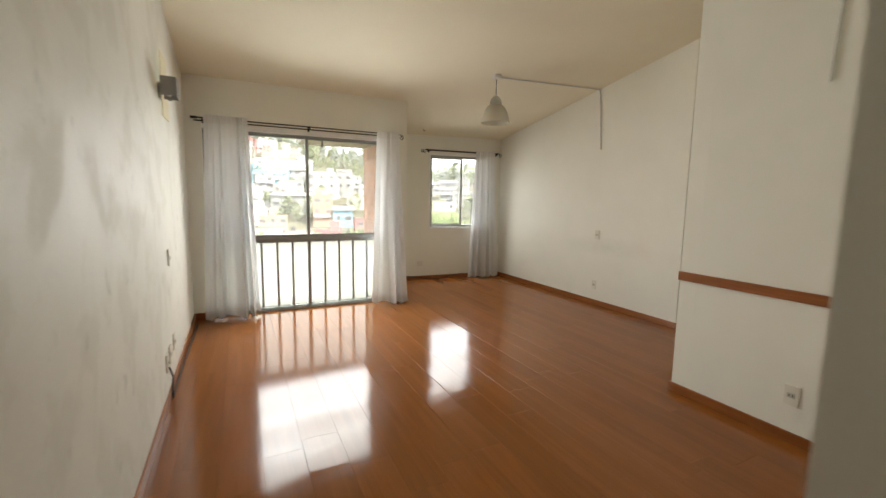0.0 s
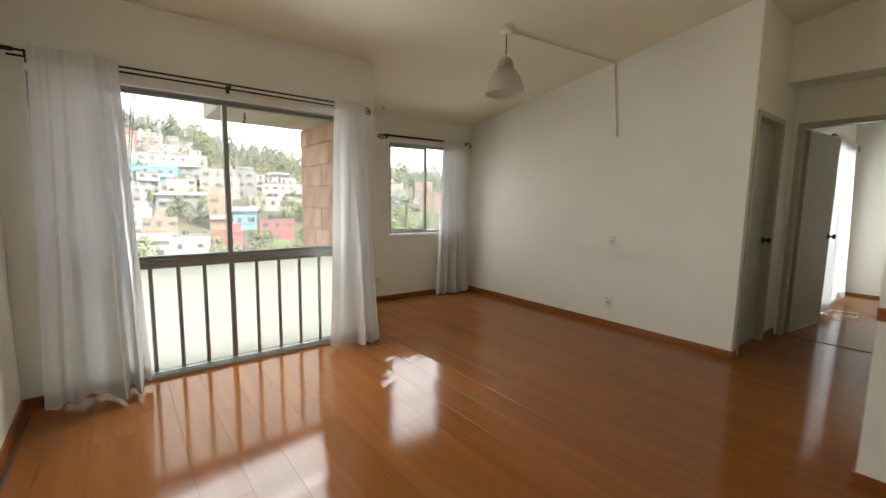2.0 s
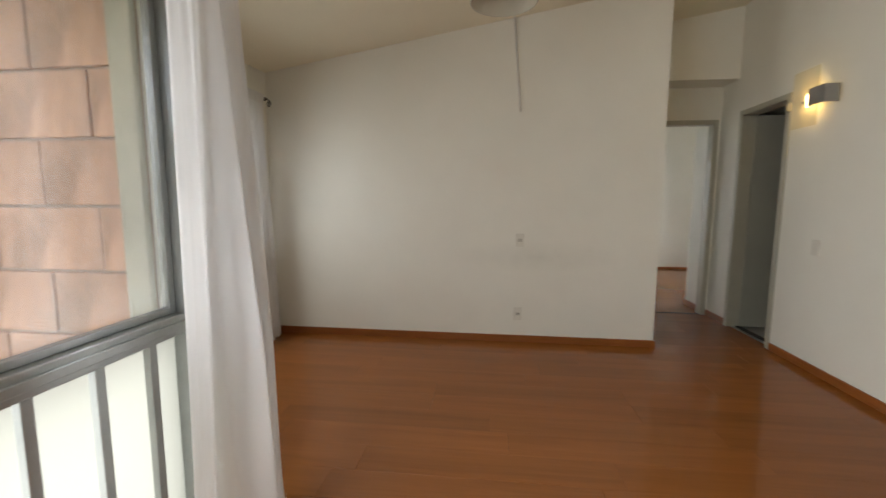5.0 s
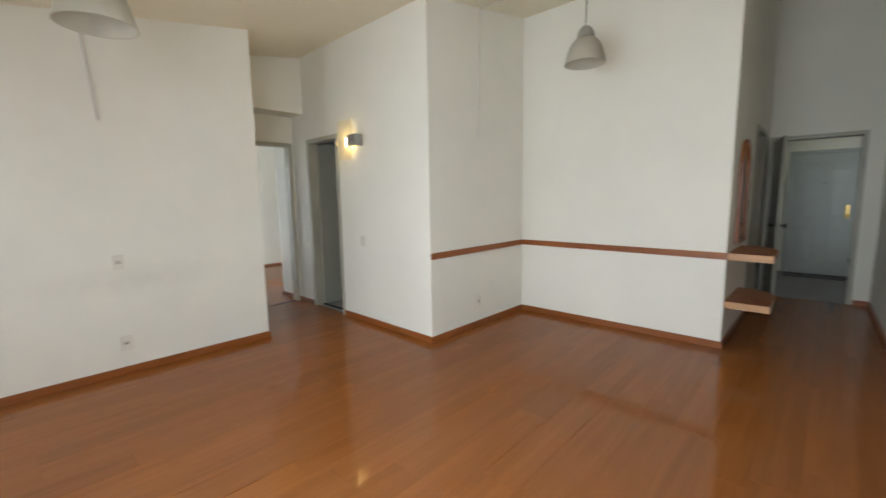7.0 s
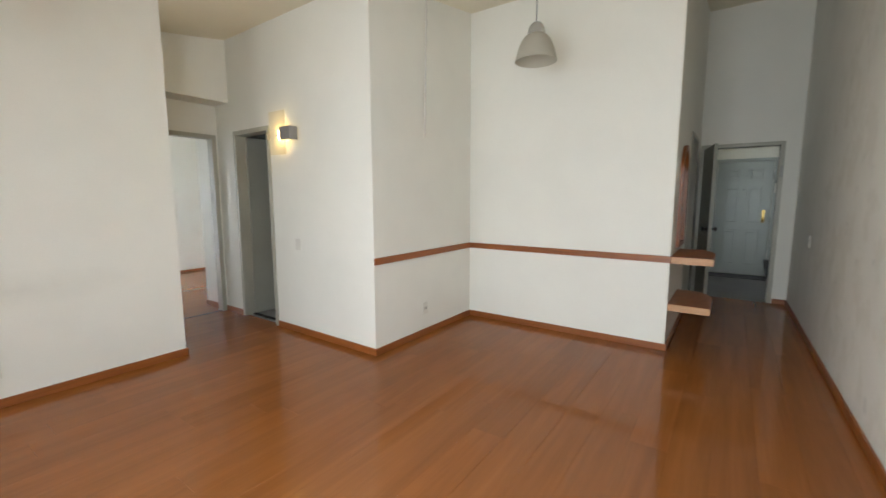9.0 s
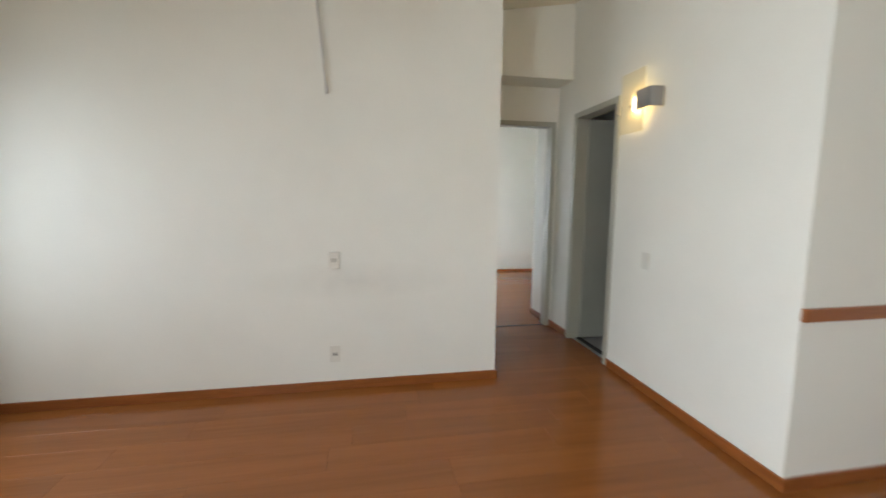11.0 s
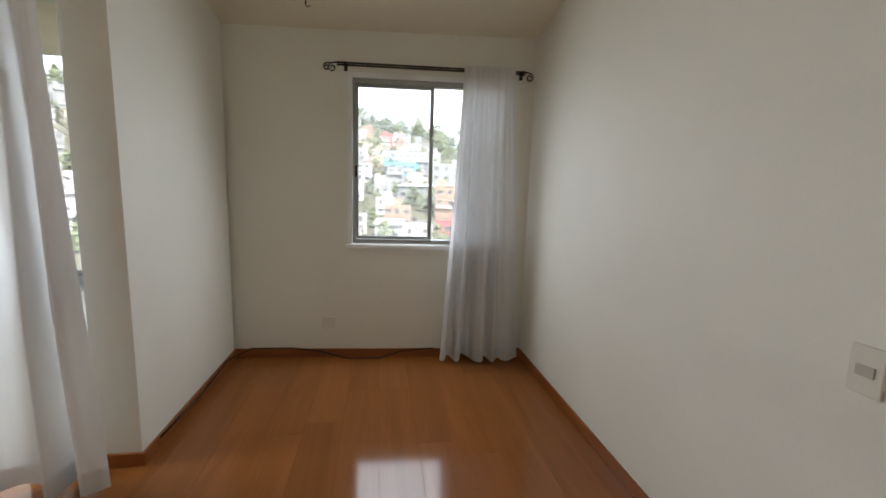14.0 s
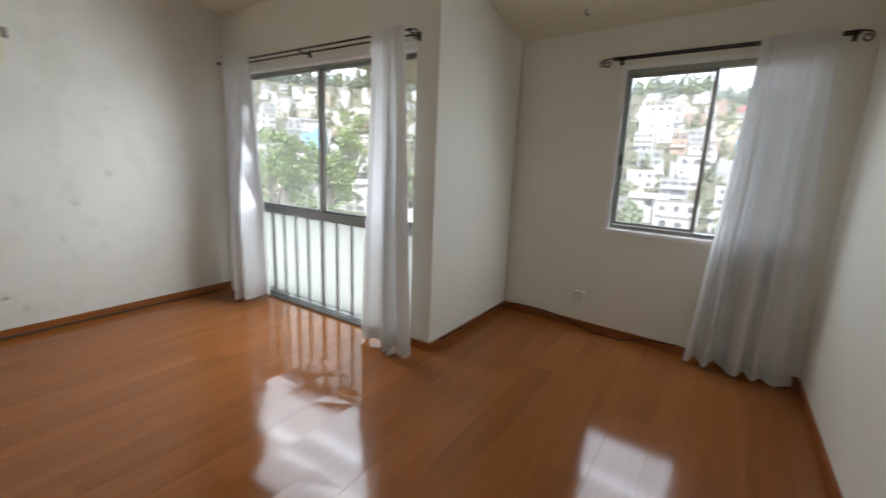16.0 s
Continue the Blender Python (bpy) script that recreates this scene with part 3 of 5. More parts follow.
# ---------------------------------------------------------------- curtains and rods
def curtain(y, top, bottom, zt, zb, folds, seed, label, flare=0.05, hem_lift=0.0):
    """A gathered sheet on a rod: folds that deepen downwards, a doubled heading and a hem."""
    rnd = random.Random(seed)
    phases = [rnd.uniform(0, 6.28) for _ in range(6)]
    c = thing("curtain", ((top[0] + top[1]) / 2, y, zb), label, "curtain", "white curtains")
    nu, nv = 120, 40

    def at(u, v):
        s = v ** 1.15
        xa = top[0] + (bottom[0] - top[0]) * s
        xb = top[1] + (bottom[1] - top[1]) * s
        uu = u + 0.035 * math.sin(2 * math.pi * (1.3 * u + 0.2 * v) + phases[0]) * (0.4 + v) * math.sin(math.pi * u)
        ang = 2 * math.pi * folds * (u + 0.06 * math.sin(2 * math.pi * 1.7 * u + phases[1])) + phases[2]
        amp = (0.005 + flare * min(1, v * 1.6)) * (0.65 + 0.5 * math.sin(2 * math.pi * 0.9 * u + phases[3]))
        fine = 0.002 * math.sin(2 * math.pi * folds * 3.1 * u + phases[4]) * (1 - 0.6 * v)
        dy = amp * (math.tanh(2.2 * math.sin(ang)) * 0.6 + 0.45 * math.sin(ang) + 0.25 * math.sin(2 * ang + 0.8)) - 0.03 * v - 0.016 * max(0, 1 - 9 * v) + fine + 0.012 * math.sin(5 * v + 9 * u + phases[5]) * v
        z = zt + 0.012 + (zb - zt - 0.012) * v + (0.012 * math.sin(ang + 1.2) + hem_lift * (u - 0.5)) * max(0, v - 0.85) / 0.15
        return (xa + (xb - xa) * uu, y + dy, z)

    def sheet(v0, v1, rows, off):
        bm = bmesh.new()
        g = [[bm.verts.new(Vector(at(i / nu, v0 + (v1 - v0) * j / rows)) + Vector((0, off, 0))) for i in range(nu + 1)] for j in range(rows + 1)]
        for j in range(rows):
            for i in range(nu):
                bm.faces.new((g[j][i], g[j][i + 1], g[j + 1][i + 1], g[j + 1][i]))
        return bm
    part("cloth", sheet(0.0, 1.0, nv, 0.0), CURTAIN, c, smooth=True)
    part("heading", sheet(0.0, 0.038, 3, -0.004), HEM, c, "doubled heading gathered on the rod", smooth=True)
    part("hem", sheet(0.958, 1.0, 3, -0.004), HEM, c, "doubled hem", smooth=True)
    return c


curtain(4.575, (-0.275, 0.132), (-0.345, 0.195), 2.128, 0.03, 3.8, 3, "sheer white cotton curtain gathered beside the tall window", 0.105, 0.03)
curtain(4.56, (1.535, 1.812), (1.46, 1.935), 2.115, 0.02, 3.0, 8, "sheer white cotton curtain hanging at the pier", 0.045, -0.02)
c = curtain(yn(3.84) - 0.062, (3.61, 3.97), (3.49, 4.09), 2.125, 0.015, 4.2, 5, "sheer white cotton curtain in the niche corner", 0.05, -0.02)
c.rotation_euler = (0, 0, radians(SKEW))
curtain(YHN - 0.10, (6.75, 7.95), (6.65, 8.0), 2.13, 0.05, 9.0, 12, "sheer white cotton curtain at the bedroom window", 0.05)


def scroll(at, side, r=0.03):
    """A wrought scroll finial in the plane of the wall."""
    pts = []
    for k in range(40):
        a = k / 39 * 2.6 * math.pi
        rr = r * (1 - 0.72 * k / 39)
        pts.append((at[0] + side * (r * 0.9 + rr * math.sin(a) * 0.9), at[1], at[2] - r * 0.15 + rr * math.cos(a) - r))
    return tube(bmesh.new(), [(at[0], at[1], at[2]), *pts], 0.0045, 6)


def rod(y, x0, x1, z, wall_y, brackets, lines=(0.0, -0.026), both=True):
    r = thing("curtain_rod", ((x0 + x1) / 2, y, z), "thin black wrought iron curtain rod with scroll ends", "curtain rod", "black curtain rods")
    for k, dz in enumerate(lines):
        part("rod", tube(bmesh.new(), [(x0, y + 0.02 * k, z + dz), (x1, y + 0.02 * k, z + dz)], 0.0065, 10), BLACK, r, smooth=True)
    if both:
        part("finial", scroll((x0, y, z), -1), BLACK, r, smooth=True)
        part("finial", scroll((x0 - 0.045, y, z - 0.004), -1, 0.024), BLACK, r, smooth=True)
    else:
        part("finial", tube(bmesh.new(), [(x0 - 0.03, y, z), (x0 - 0.02, y, z), (x0 + 0.03, y, z)], 0.013, 10), BLACK, r, "plain thick rod end", smooth=True)
    part("finial", scroll((x1, y, z), 1), BLACK, r, smooth=True)
    for xb in brackets:
        bm = tube(bmesh.new(), [(xb, wall_y, z - 0.02), (xb, y + 0.03, z - 0.02), (xb, y - 0.004, z - 0.012), (xb, y - 0.012, z + 0.006)], 0.006, 8)
        box(bm, xb - 0.012, xb + 0.012, wall_y - 0.006, wall_y, z - 0.04, z + 0.012)
        part("bracket", bm, BLACK, r)
    return r


rod(4.59, -0.36, 1.835, 2.11, YF, (-0.285, 0.765, 1.82), both=False)
r = rod(yn(3.39) - 0.06, 2.735, 4.05, 2.118, yn(3.39), (2.79, 4.03), (0.0, -0.009))
r.rotation_euler = (0, 0, radians(SKEW))
rod(YHN - 0.10, 6.5, 8.2, 2.12, YHN, (6.55, 8.15))


# ---------------------------------------------------------------- trim
def trim(name, bm, label, category):
    return structure(name, bm, TRIM, label, category)


H, D = 0.062, 0.014
bm = bmesh.new()
box(bm, 0.0, D, YE, YF - 0.002, 0, H, bevel=0.003)
for v in bm.verts:
    v.co.x += xw(v.co.y)
trim("baseboard_west", bm, "low cherry baseboard", "baseboard")
trim("baseboard_facade", boxes((xw(YF) + D, W1[0] - 0.002, YF - D, YF, 0, H), (W1[1] + 0.004, XPI + D, YF - D, YF, 0, H), bevel=0.003), "low cherry baseboard", "baseboard")
trim("baseboard_niche_west", boxes((XPI, XPI + D, YF, YN + 0.015, 0, H), bevel=0.003), "low cherry baseboard", "baseboard")
bm = boxes((XPI + D, XS - D, -D, 0.0, 0, H), bevel=0.003)
for v in bm.verts:
    v.co.y += yn(v.co.x)
trim("baseboard_niche_north", bm, "low cherry baseboard", "baseboard")
trim("baseboard_east", boxes((XS - D, XS, YHN - D, yn(XS) - 0.002, 0, H), (XS, 4.21, YHN - D, YHN, 0, H), bevel=0.003), "low cherry baseboard", "baseboard")
trim("baseboard_hall", boxes((4.92, XD1, ys(5.1), ys(5.1) + D, 0, H), (4.97, XD1, YHN - D, YHN, 0, H), (XD1 + 0.1, 5.804, 1.395, 1.409, 0, H), bevel=0.003), "low cherry baseboard", "baseboard")
trim("baseboard_bedroom", boxes((8.586, 8.6, -0.6, YHN, 0, 0.035), (XD1 + 0.9, 6.6, YHN - D, YHN, 0, H), bevel=0.003), "low cherry baseboard", "baseboard")
trim("baseboard_sconce", askew_sconce(boxes((XP - D, 4.20, YS, YS + D, 0, H), bevel=0.003)), "low cherry baseboard", "baseboard")
trim("baseboard_dining_east", boxes((XP - D, XP, YD + D, YS, 0, H), bevel=0.003), "low cherry baseboard", "baseboard")
trim("baseboard_dining_south", boxes((XC - D, XP, YD, YD + D, 0, H), bevel=0.003), "low cherry baseboard", "baseboard")
trim("baseboard_entry", boxes((XC - D, XC, -1.40, YD, 0, H), (xw(YE) + D, -0.21, YE, YE + D, 0, H), bevel=0.003), "low cherry baseboard", "baseboard")
trim("chair_rail_east", boxes((XP - 0.02, XP, YD + 0.02, YS + 0.002, 0.798, 0.857), bevel=0.003), "flat cherry chair rail", "chair rail")
trim("chair_rail_south", boxes((XC - 0.004, XP, YD, YD + 0.02, 0.798, 0.857), bevel=0.003), "flat cherry chair rail", "chair rail")
structure("threshold_strip", boxes((XD1 + 0.02, XD1 + 0.034, 1.453, 2.287, -0.002, 0.004)), DARK, "dark threshold strip in the doorway", "threshold")
structure("bathroom_threshold", boxes((4.26, 4.87, ys(4.55) - 0.125, ys(4.55) - 0.085, -0.004, 0.008)), DARK, "dark threshold strip in the doorway", "threshold")


# ---------------------------------------------------------------- doors
def oriented(bm, m):
    bm.transform(m)
    return bm


def knob(m, parent, side, x, z, material):
    """A round knob with its rose, on one face of a leaf that lies along local x."""
    bm = bmesh.new()
    lathe(bm, [(0.001, 0.0), (0.032, 0.0), (0.032, 0.006), (0.012, 0.010), (0.011, 0.032), (0.024, 0.040), (0.028, 0.052), (0.022, 0.062), (0.002, 0.065)], (0, 0, 0), 16)
    bm.transform(pose(x, 0.02 * side, z, -90 * side, 0, 0))
    part("knob", oriented(bm, m), material, parent, smooth=True)


def leaf(name, m, width, height, material, label, knob_x, knob_mat=BLACK, panels=False, kind="structure"):
    """A door leaf hinged at the local origin, lying along local x."""
    d = thing(name, m.translation, label, "door", kind=kind)
    bm = boxes((0.004, width, -0.018, 0.018, 0.012, height), bevel=0.003)
    part("leaf", oriented(bm, m), material, d)
    for z in (0.25, height / 2, height - 0.25):
        part("hinge", oriented(tube(bmesh.new(), [(0.0, 0.02, z - 0.045), (0.0, 0.02, z + 0.045)], 0.008, 8), m), STEEL, d)
    for s in (1, -1):
        knob(m, d, s, knob_x, 0.98, knob_mat)
    if panels:
        for xa, xb in ((0.12, width / 2 - 0.05), (width / 2 + 0.05, width - 0.12)):
            for za, zb in ((0.18, 0.80), (0.92, 1.55), (1.66, 1.86)):
                bm = bmesh.new()
                box(bm, xa, xb, 0.0185, 0.044, za, za + 0.018)
                box(bm, xa, xb, 0.0185, 0.044, zb - 0.018, zb)
                box(bm, xa, xa + 0.018, 0.0185, 0.044, za + 0.018, zb - 0.018)
                box(bm, xb - 0.018, xb, 0.0185, 0.044, za + 0.018, zb - 0.018)
                box(bm, xa + 0.045, xb - 0.045, 0.0185, 0.040, za + 0.045, zb - 0.045, bevel=0.004)
                part("panel", oriented(bm, m), material, d)
    return d


def door_frame(name, m, width, height, depth, label, face=0.045):
    """A pressed metal frame round an opening along local x, wall from local y 0 to -depth."""
    bm = bmesh.new()
    for xa, xb in ((-face + 0.012, 0.012), (width - 0.012, width - 0.012 + face)):
        box(bm, xa, xb, -0.0, 0.014, 0, height + face - 0.012, bevel=0.003)
    box(bm, 0.0125, width - 0.0125, -0.0, 0.014, height - 0.012, height + face - 0.012, bevel=0.003)
    for xa, xb in ((0.0005, 0.013), (width - 0.013, width - 0.0005)):
        box(bm, xa, xb, -depth, -0.0005, 0, height - 0.0005)
    box(bm, 0.013, width - 0.013, -depth, -0.0005, height - 0.013, height - 0.0005)
    return tagged(part(name, oriented(bm, m), FRAMEPAINT), label, "door frame", kind="structure")


GD = "grey-green painted flush door"
# bathroom door, in the sconce wall
door_frame("door_frame_bathroom", pose(4.885, ys(4.885), 0, 0, 0, 180 - 1.146) @ Matrix.Diagonal((1, -1, 1, 1)), 0.645, 2.068, 0.12, "grey painted metal frame of the bathroom door")
leaf("door_bathroom", pose(4.862, ys(4.862) - 0.10, 0, 0, 0, -94), 0.60, 2.045, DOORPAINT, GD + " standing open into the bathroom", 0.54)
# bedroom door, at the end of the hall
door_frame("door_frame_bedroom", pose(XD1, 1.44, 0, 0, 0, 90), 0.86, 2.06, 0.10, "grey painted metal frame of the bedroom door")
leaf("door_bedroom", pose(XD1 + 0.11, 2.275, 0, 0, 0, -7), 0.82, 2.035, DOORPAINT, GD + " standing open into the bedroom", 0.76)
# second bedroom door, closed
door_frame("door_frame_second", pose(4.25, YHN, 0, 0, 0, 0) @ Matrix.Diagonal((1, -1, 1, 1)), 0.68, 2.05, 0.10, "grey painted metal frame of the closed door")
leaf("door_second", pose(4.265, YHN + 0.07, 0, 0, 0, 0), 0.65, 2.03, DOORPAINT, GD + ", closed, in the hallway", 0.61)
# entrance
door_frame("door_frame_entrance", pose(0.66, YE, 0, 0, 0, 180) @ Matrix.Diagonal((1, -1, 1, 1)), 0.83, 2.03, 0.15, "grey painted metal frame of the entrance")
leaf("door_entrance", pose(0.64, YE + 0.03, 0, 0, 0, 101), 0.78, 2.0, DOORPAINT, GD + " of the entrance, standing open", 0.70, BLACK)
door_frame("door_frame_kitchen", pose(XC, -1.44, 0, 0, 0, -90) @ Matrix.Diagonal((1, -1, 1, 1)), 0.76, 2.05, 0.12, "grey painted metal frame of the kitchen doorway")

# landing outside the entrance
structure("landing_floor", boxes((-2.2, 2.2, -5.6, YE, -0.2, -0.004)), LANDING, "worn dark grey concrete landing", "floor")
# west of its pier this wall is unseen and holds off the sun
structure("landing_wall", boxes((-2.2, 2.2, -5.3, -5.1, 0, 2.6), (-0.5, -0.31, -5.1, -5.06, 0, 2.6)), WALL, "white wall of the landing")
# unseen; its height sets how much daylight reaches the landing
structure("unseen_parapet", boxes((-2.2, -2.05, -5.6, YE - 0.15, 0, 1.6)), WALL, "unseen white parapet that meters daylight on the landing")
# unseen wall added to keep daylight off the landing
structure("unseen_side_wall", boxes((-2.2, -0.451, YE - 0.15, YE - 0.02, 0, 2.6)), WALL, "unseen white wall that keeps daylight off the landing")
# unseen slab that closes the landing against light from above
structure("unseen_landing_ceiling", boxes((-2.2, 2.2, -5.6, YE - 0.152, 2.6, 2.75)), CEIL, "unseen plain slab that shades the landing", "ceiling")
# unseen wall that closes the east end
structure("unseen_end_wall", boxes((2.2, 2.35, -5.6, YE - 0.15, 0, 2.75)), WALL, "unseen white end wall closing the landing")
nb = leaf("door_neighbour", pose(-0.06, -5.075, 0, 0, 0, 0), 0.80, 1.98, NBDOOR, "pale grey six-panel door with brass lock across the landing", 0.10, BRASS, panels=True)
part("lock_plate", boxes((0.018, 0.062, -5.0565, -5.050, 0.93, 1.15), bevel=0.003), BRASS, nb, "tall brass lock plate")
part("deadbolt", tube(bmesh.new(), [(0.04, -5.05, 1.11), (0.04, -5.015, 1.11)], 0.024, 14), BRASS, nb)
part("peephole", tube(bmesh.new(), [(0.34, -5.058, 1.5), (0.34, -5.05, 1.5)], 0.012, 10), BLACK, nb)
structure("door_frame_neighbour", boxes((-0.115, -0.065, -5.099, -5.03, 0, 2.03), (0.745, 0.795, -5.099, -5.03, 0, 2.03), (-0.065, 0.745, -5.099, -5.03, 1.985, 2.03), bevel=0.003), NBDOOR, "pale grey frame of the door across the landing", "door frame")
tagged(part("doormat", boxes((-0.05, 0.75, -5.0, -4.6, -0.004, 0.012), bevel=0.004), MAT), "dark fibre doormat on the landing floor", "doormat")
tagged(part("pipe", tube(bmesh.new(), [(-0.2, -5.02, 0), (-0.2, -5.02, 2.6)], 0.04, 12), CONDUIT), "white pipe running up the landing wall", "pipe")

dp = thing("dustpan", (-0.16, -4.95, -0.004), "black plastic lobby dustpan standing by the landing wall", "dustpan")
bm = bmesh.new()
v = [bm.verts.new(p) for p in ((-0.06, -5.0, 0), (-0.26, -5.0, 0), (-0.26, -4.86, 0), (-0.06, -4.86, 0), (-0.02, -5.04, 0.3), (-0.28, -5.04, 0.3), (-0.28, -4.9, 0.3), (-0.02, -4.9, 0.3))]
for f in ((0, 1, 2, 3), (4, 5, 6, 7), (0, 1, 5, 4), (1, 2, 6, 5), (2, 3, 7, 6), (3, 0, 4, 7)):
    bm.faces.new([v[i] for i in f])
part("pan", bm, BLACK, dp)
part("handle", tube(bmesh.new(), [(-0.15, -4.97, 0.3), (-0.15, -5.0, 0.78)], 0.012, 8), STEEL, dp, "grey metal handle")
mt = thing("wall_meter", (-0.15, -5.06, 1.62), "white meter with a black dome on the landing wall", "meter")
part("box", boxes((-0.22, -0.08, -5.06, -4.98, 1.44, 1.6), bevel=0.006), PLASTIC, mt)
part("dome", lathe(bmesh.new(), [(0.06, 1.6), (0.065, 1.63), (0.05, 1.68), (0.01, 1.70)], (-0.15, -5.0, 0), 16), BLACK, mt, "black domed cover", smooth=True)
ch = thing("door_chain", (-0.185, YE + 0.016, 1.72), "small grey steel chain lock on the entrance frame", "chain lock")
part("slide", boxes((-0.20, -0.168, YE + 0.0145, YE + 0.03, 1.62, 1.76), bevel=0.003), STEEL, ch)
part("keeper", boxes((-0.196, -0.172, YE + 0.03, YE + 0.045, 1.70, 1.73), bevel=0.002), STEEL, ch)


# the door across the landing stands a little west of the entrance
for o in [o for o in scene.objects if not o.parent and o.name in ("door_neighbour", "door_frame_neighbour", "doormat", "pipe", "dustpan", "wall_meter")]:
    o.location.x -= 0.19


# ---------------------------------------------------------------- electrical
INSERT = mat("grey_switch_insert", (0.54, 0.52, 0.45), 0.4, 0.05, 6, 90, 0.02)


def socket_plate(at, normal, kind_label, name="power_outlet", cat="outlet", group="wall outlets", w=0.07, h=0.115, inserts=1, insert_mat=INSERT):
    """A plate on a wall whose outward normal is +x, -x, +y or -y."""
    turn = {"+y": 180, "-y": 0, "+x": 90, "-x": -90}[normal]
    m = pose(*at, 0, 0, turn)
    t = thing(name, at, kind_label, cat, group)
    part("plate", oriented(boxes((-w / 2, w / 2, -0.010, 0.0, -h / 2, h / 2), bevel=0.004), m), PLASTIC, t)
    if inserts == 0:
        return t
    for k in range(inserts):
        zz = (k - (inserts - 1) / 2) * 0.042
        bm = boxes((-0.019, 0.019, -0.0135, -0.0102, zz - 0.013, zz + 0.013), bevel=0.0015)
        s = part("insert", oriented(bm, m), insert_mat, t)
        bm = boxes((-0.010, -0.006, -0.0142, -0.0136, zz - 0.005, zz + 0.005), (0.006, 0.010, -0.0142, -0.0136, zz - 0.005, zz + 0.005))
        if name == "power_outlet":
            part("slots", oriented(bm, m), DARK, s)
    return t


P = "cream plastic socket plate on the white wall"
S = "cream plastic switch plate on the white wall"
socket_plate((XS, 3.51, 0.905), "-x", S, "light_switch", "switch", "wall switches")
socket_plate((XS, 3.515, 0.255), "-x", P)
socket_plate((2.665, yn(2.665), 0.27), "-y", "cream blank cover plate beside the window niche", "cover_plate", "cover plate", "", 0.095, 0.085, 0)
socket_plate((3.80, ys(3.80) + 0.001, 0.91), "+y", S, "light_switch", "switch", "wall switches", inserts=2, insert_mat=PLASTIC)
socket_plate((XP, 0.735, 0.272), "-x", P)
socket_plate((xw(3.03), 3.03, 0.89), "+x", S, "light_switch", "switch", "wall switches")
socket_plate((xw(3.03), 3.03, 0.285), "+x", P)
socket_plate((xw(2.82), 2.82, 0.265), "+x", P)
socket_plate((xw(2.67), 2.67, 0.26), "+x", P)
socket_plate((xw(-1.53), -1.53, 0.925), "+x", S, "light_switch", "switch", "wall switches")


def conduit(name, pts, label, r=0.008):
    return tagged(part(name, tube(bmesh.new(), pts, r, 8), CONDUIT, smooth=True), label, "conduit")


def pendant(x, y, z_shade, wall_x, drop_z, end_y, slant, label):
    """Ceiling rose, cord and a bell shade of frosted glass; a surface conduit leads to the wall."""
    top = zc(y)
    p = thing("pendant_lamp", (x, y, top), label, "pendant lamp", "frosted glass pendants")
    part("ceiling_rose", lathe(bmesh.new(), [(0.055, 0.02), (0.055, -0.018), (0.045, -0.03), (0.01, -0.036)], (x, y, top), 24), CONDUIT, p, smooth=True)
    part("cord", tube(bmesh.new(), [(x, y, top - 0.03), (x + 0.002, y, z_shade + 0.29)], 0.004, 6), GREYCABLE, p)
    part("socket", lathe(bmesh.new(), [(0.008, 0.292), (0.018, 0.286), (0.022, 0.25), (0.018, 0.205)], (x, y, z_shade), 16), STEEL, p, "grey metal lamp socket", smooth=True)
    dome = [(0.066, 0.204), (0.0665, 0.222), (0.062, 0.246), (0.050, 0.270), (0.034, 0.288), (0.014, 0.297)]
    part("cap", lathe(bmesh.new(), dome + [(r - 0.004 if r > 0.02 else r, z - 0.004) for r, z in dome[::-1]], (x, y, z_shade), 32, closed=True), CAPGLASS, p, "clear ribbed glass dome round the socket", smooth=True)
    outer = [(0.164, 0.0), (0.162, 0.006), (0.157, 0.020), (0.150, 0.050), (0.141, 0.085), (0.128, 0.125), (0.110, 0.160), (0.088, 0.187), (0.066, 0.202)]
    part("shade", lathe(bmesh.new(), outer + [(r - 0.005, z - 0.001) for r, z in outer[::-1]], (x, y, z_shade), 48, closed=True), SHADE, p, "ribbed frosted glass bell shade", smooth=True)
    part("bulb", lathe(bmesh.new(), [(0.012, 0.22), (0.014, 0.19), (0.028, 0.15), (0.03, 0.13), (0.022, 0.108), (0.004, 0.10)], (x, y, z_shade), 20), PLASTIC, p, "white unlit bulb", smooth=True)
    conduit("conduit", [(x + 0.05, y, top - 0.012), (wall_x - 0.010, end_y, zc(end_y) - 0.012), (wall_x - 0.010, end_y - slant, drop_z)], "thin white surface conduit on ceiling and wall")


pendant(2.664, 3.71, 2.192, XS, 1.98, 3.595, 0.065, "frosted glass bell pendant lamp, unlit, below the sloping ceiling")
pendant(1.645, 0.70, 2.44, XP, 1.945, 0.69, -0.04, "frosted glass bell pendant lamp, unlit, above the dining corner")


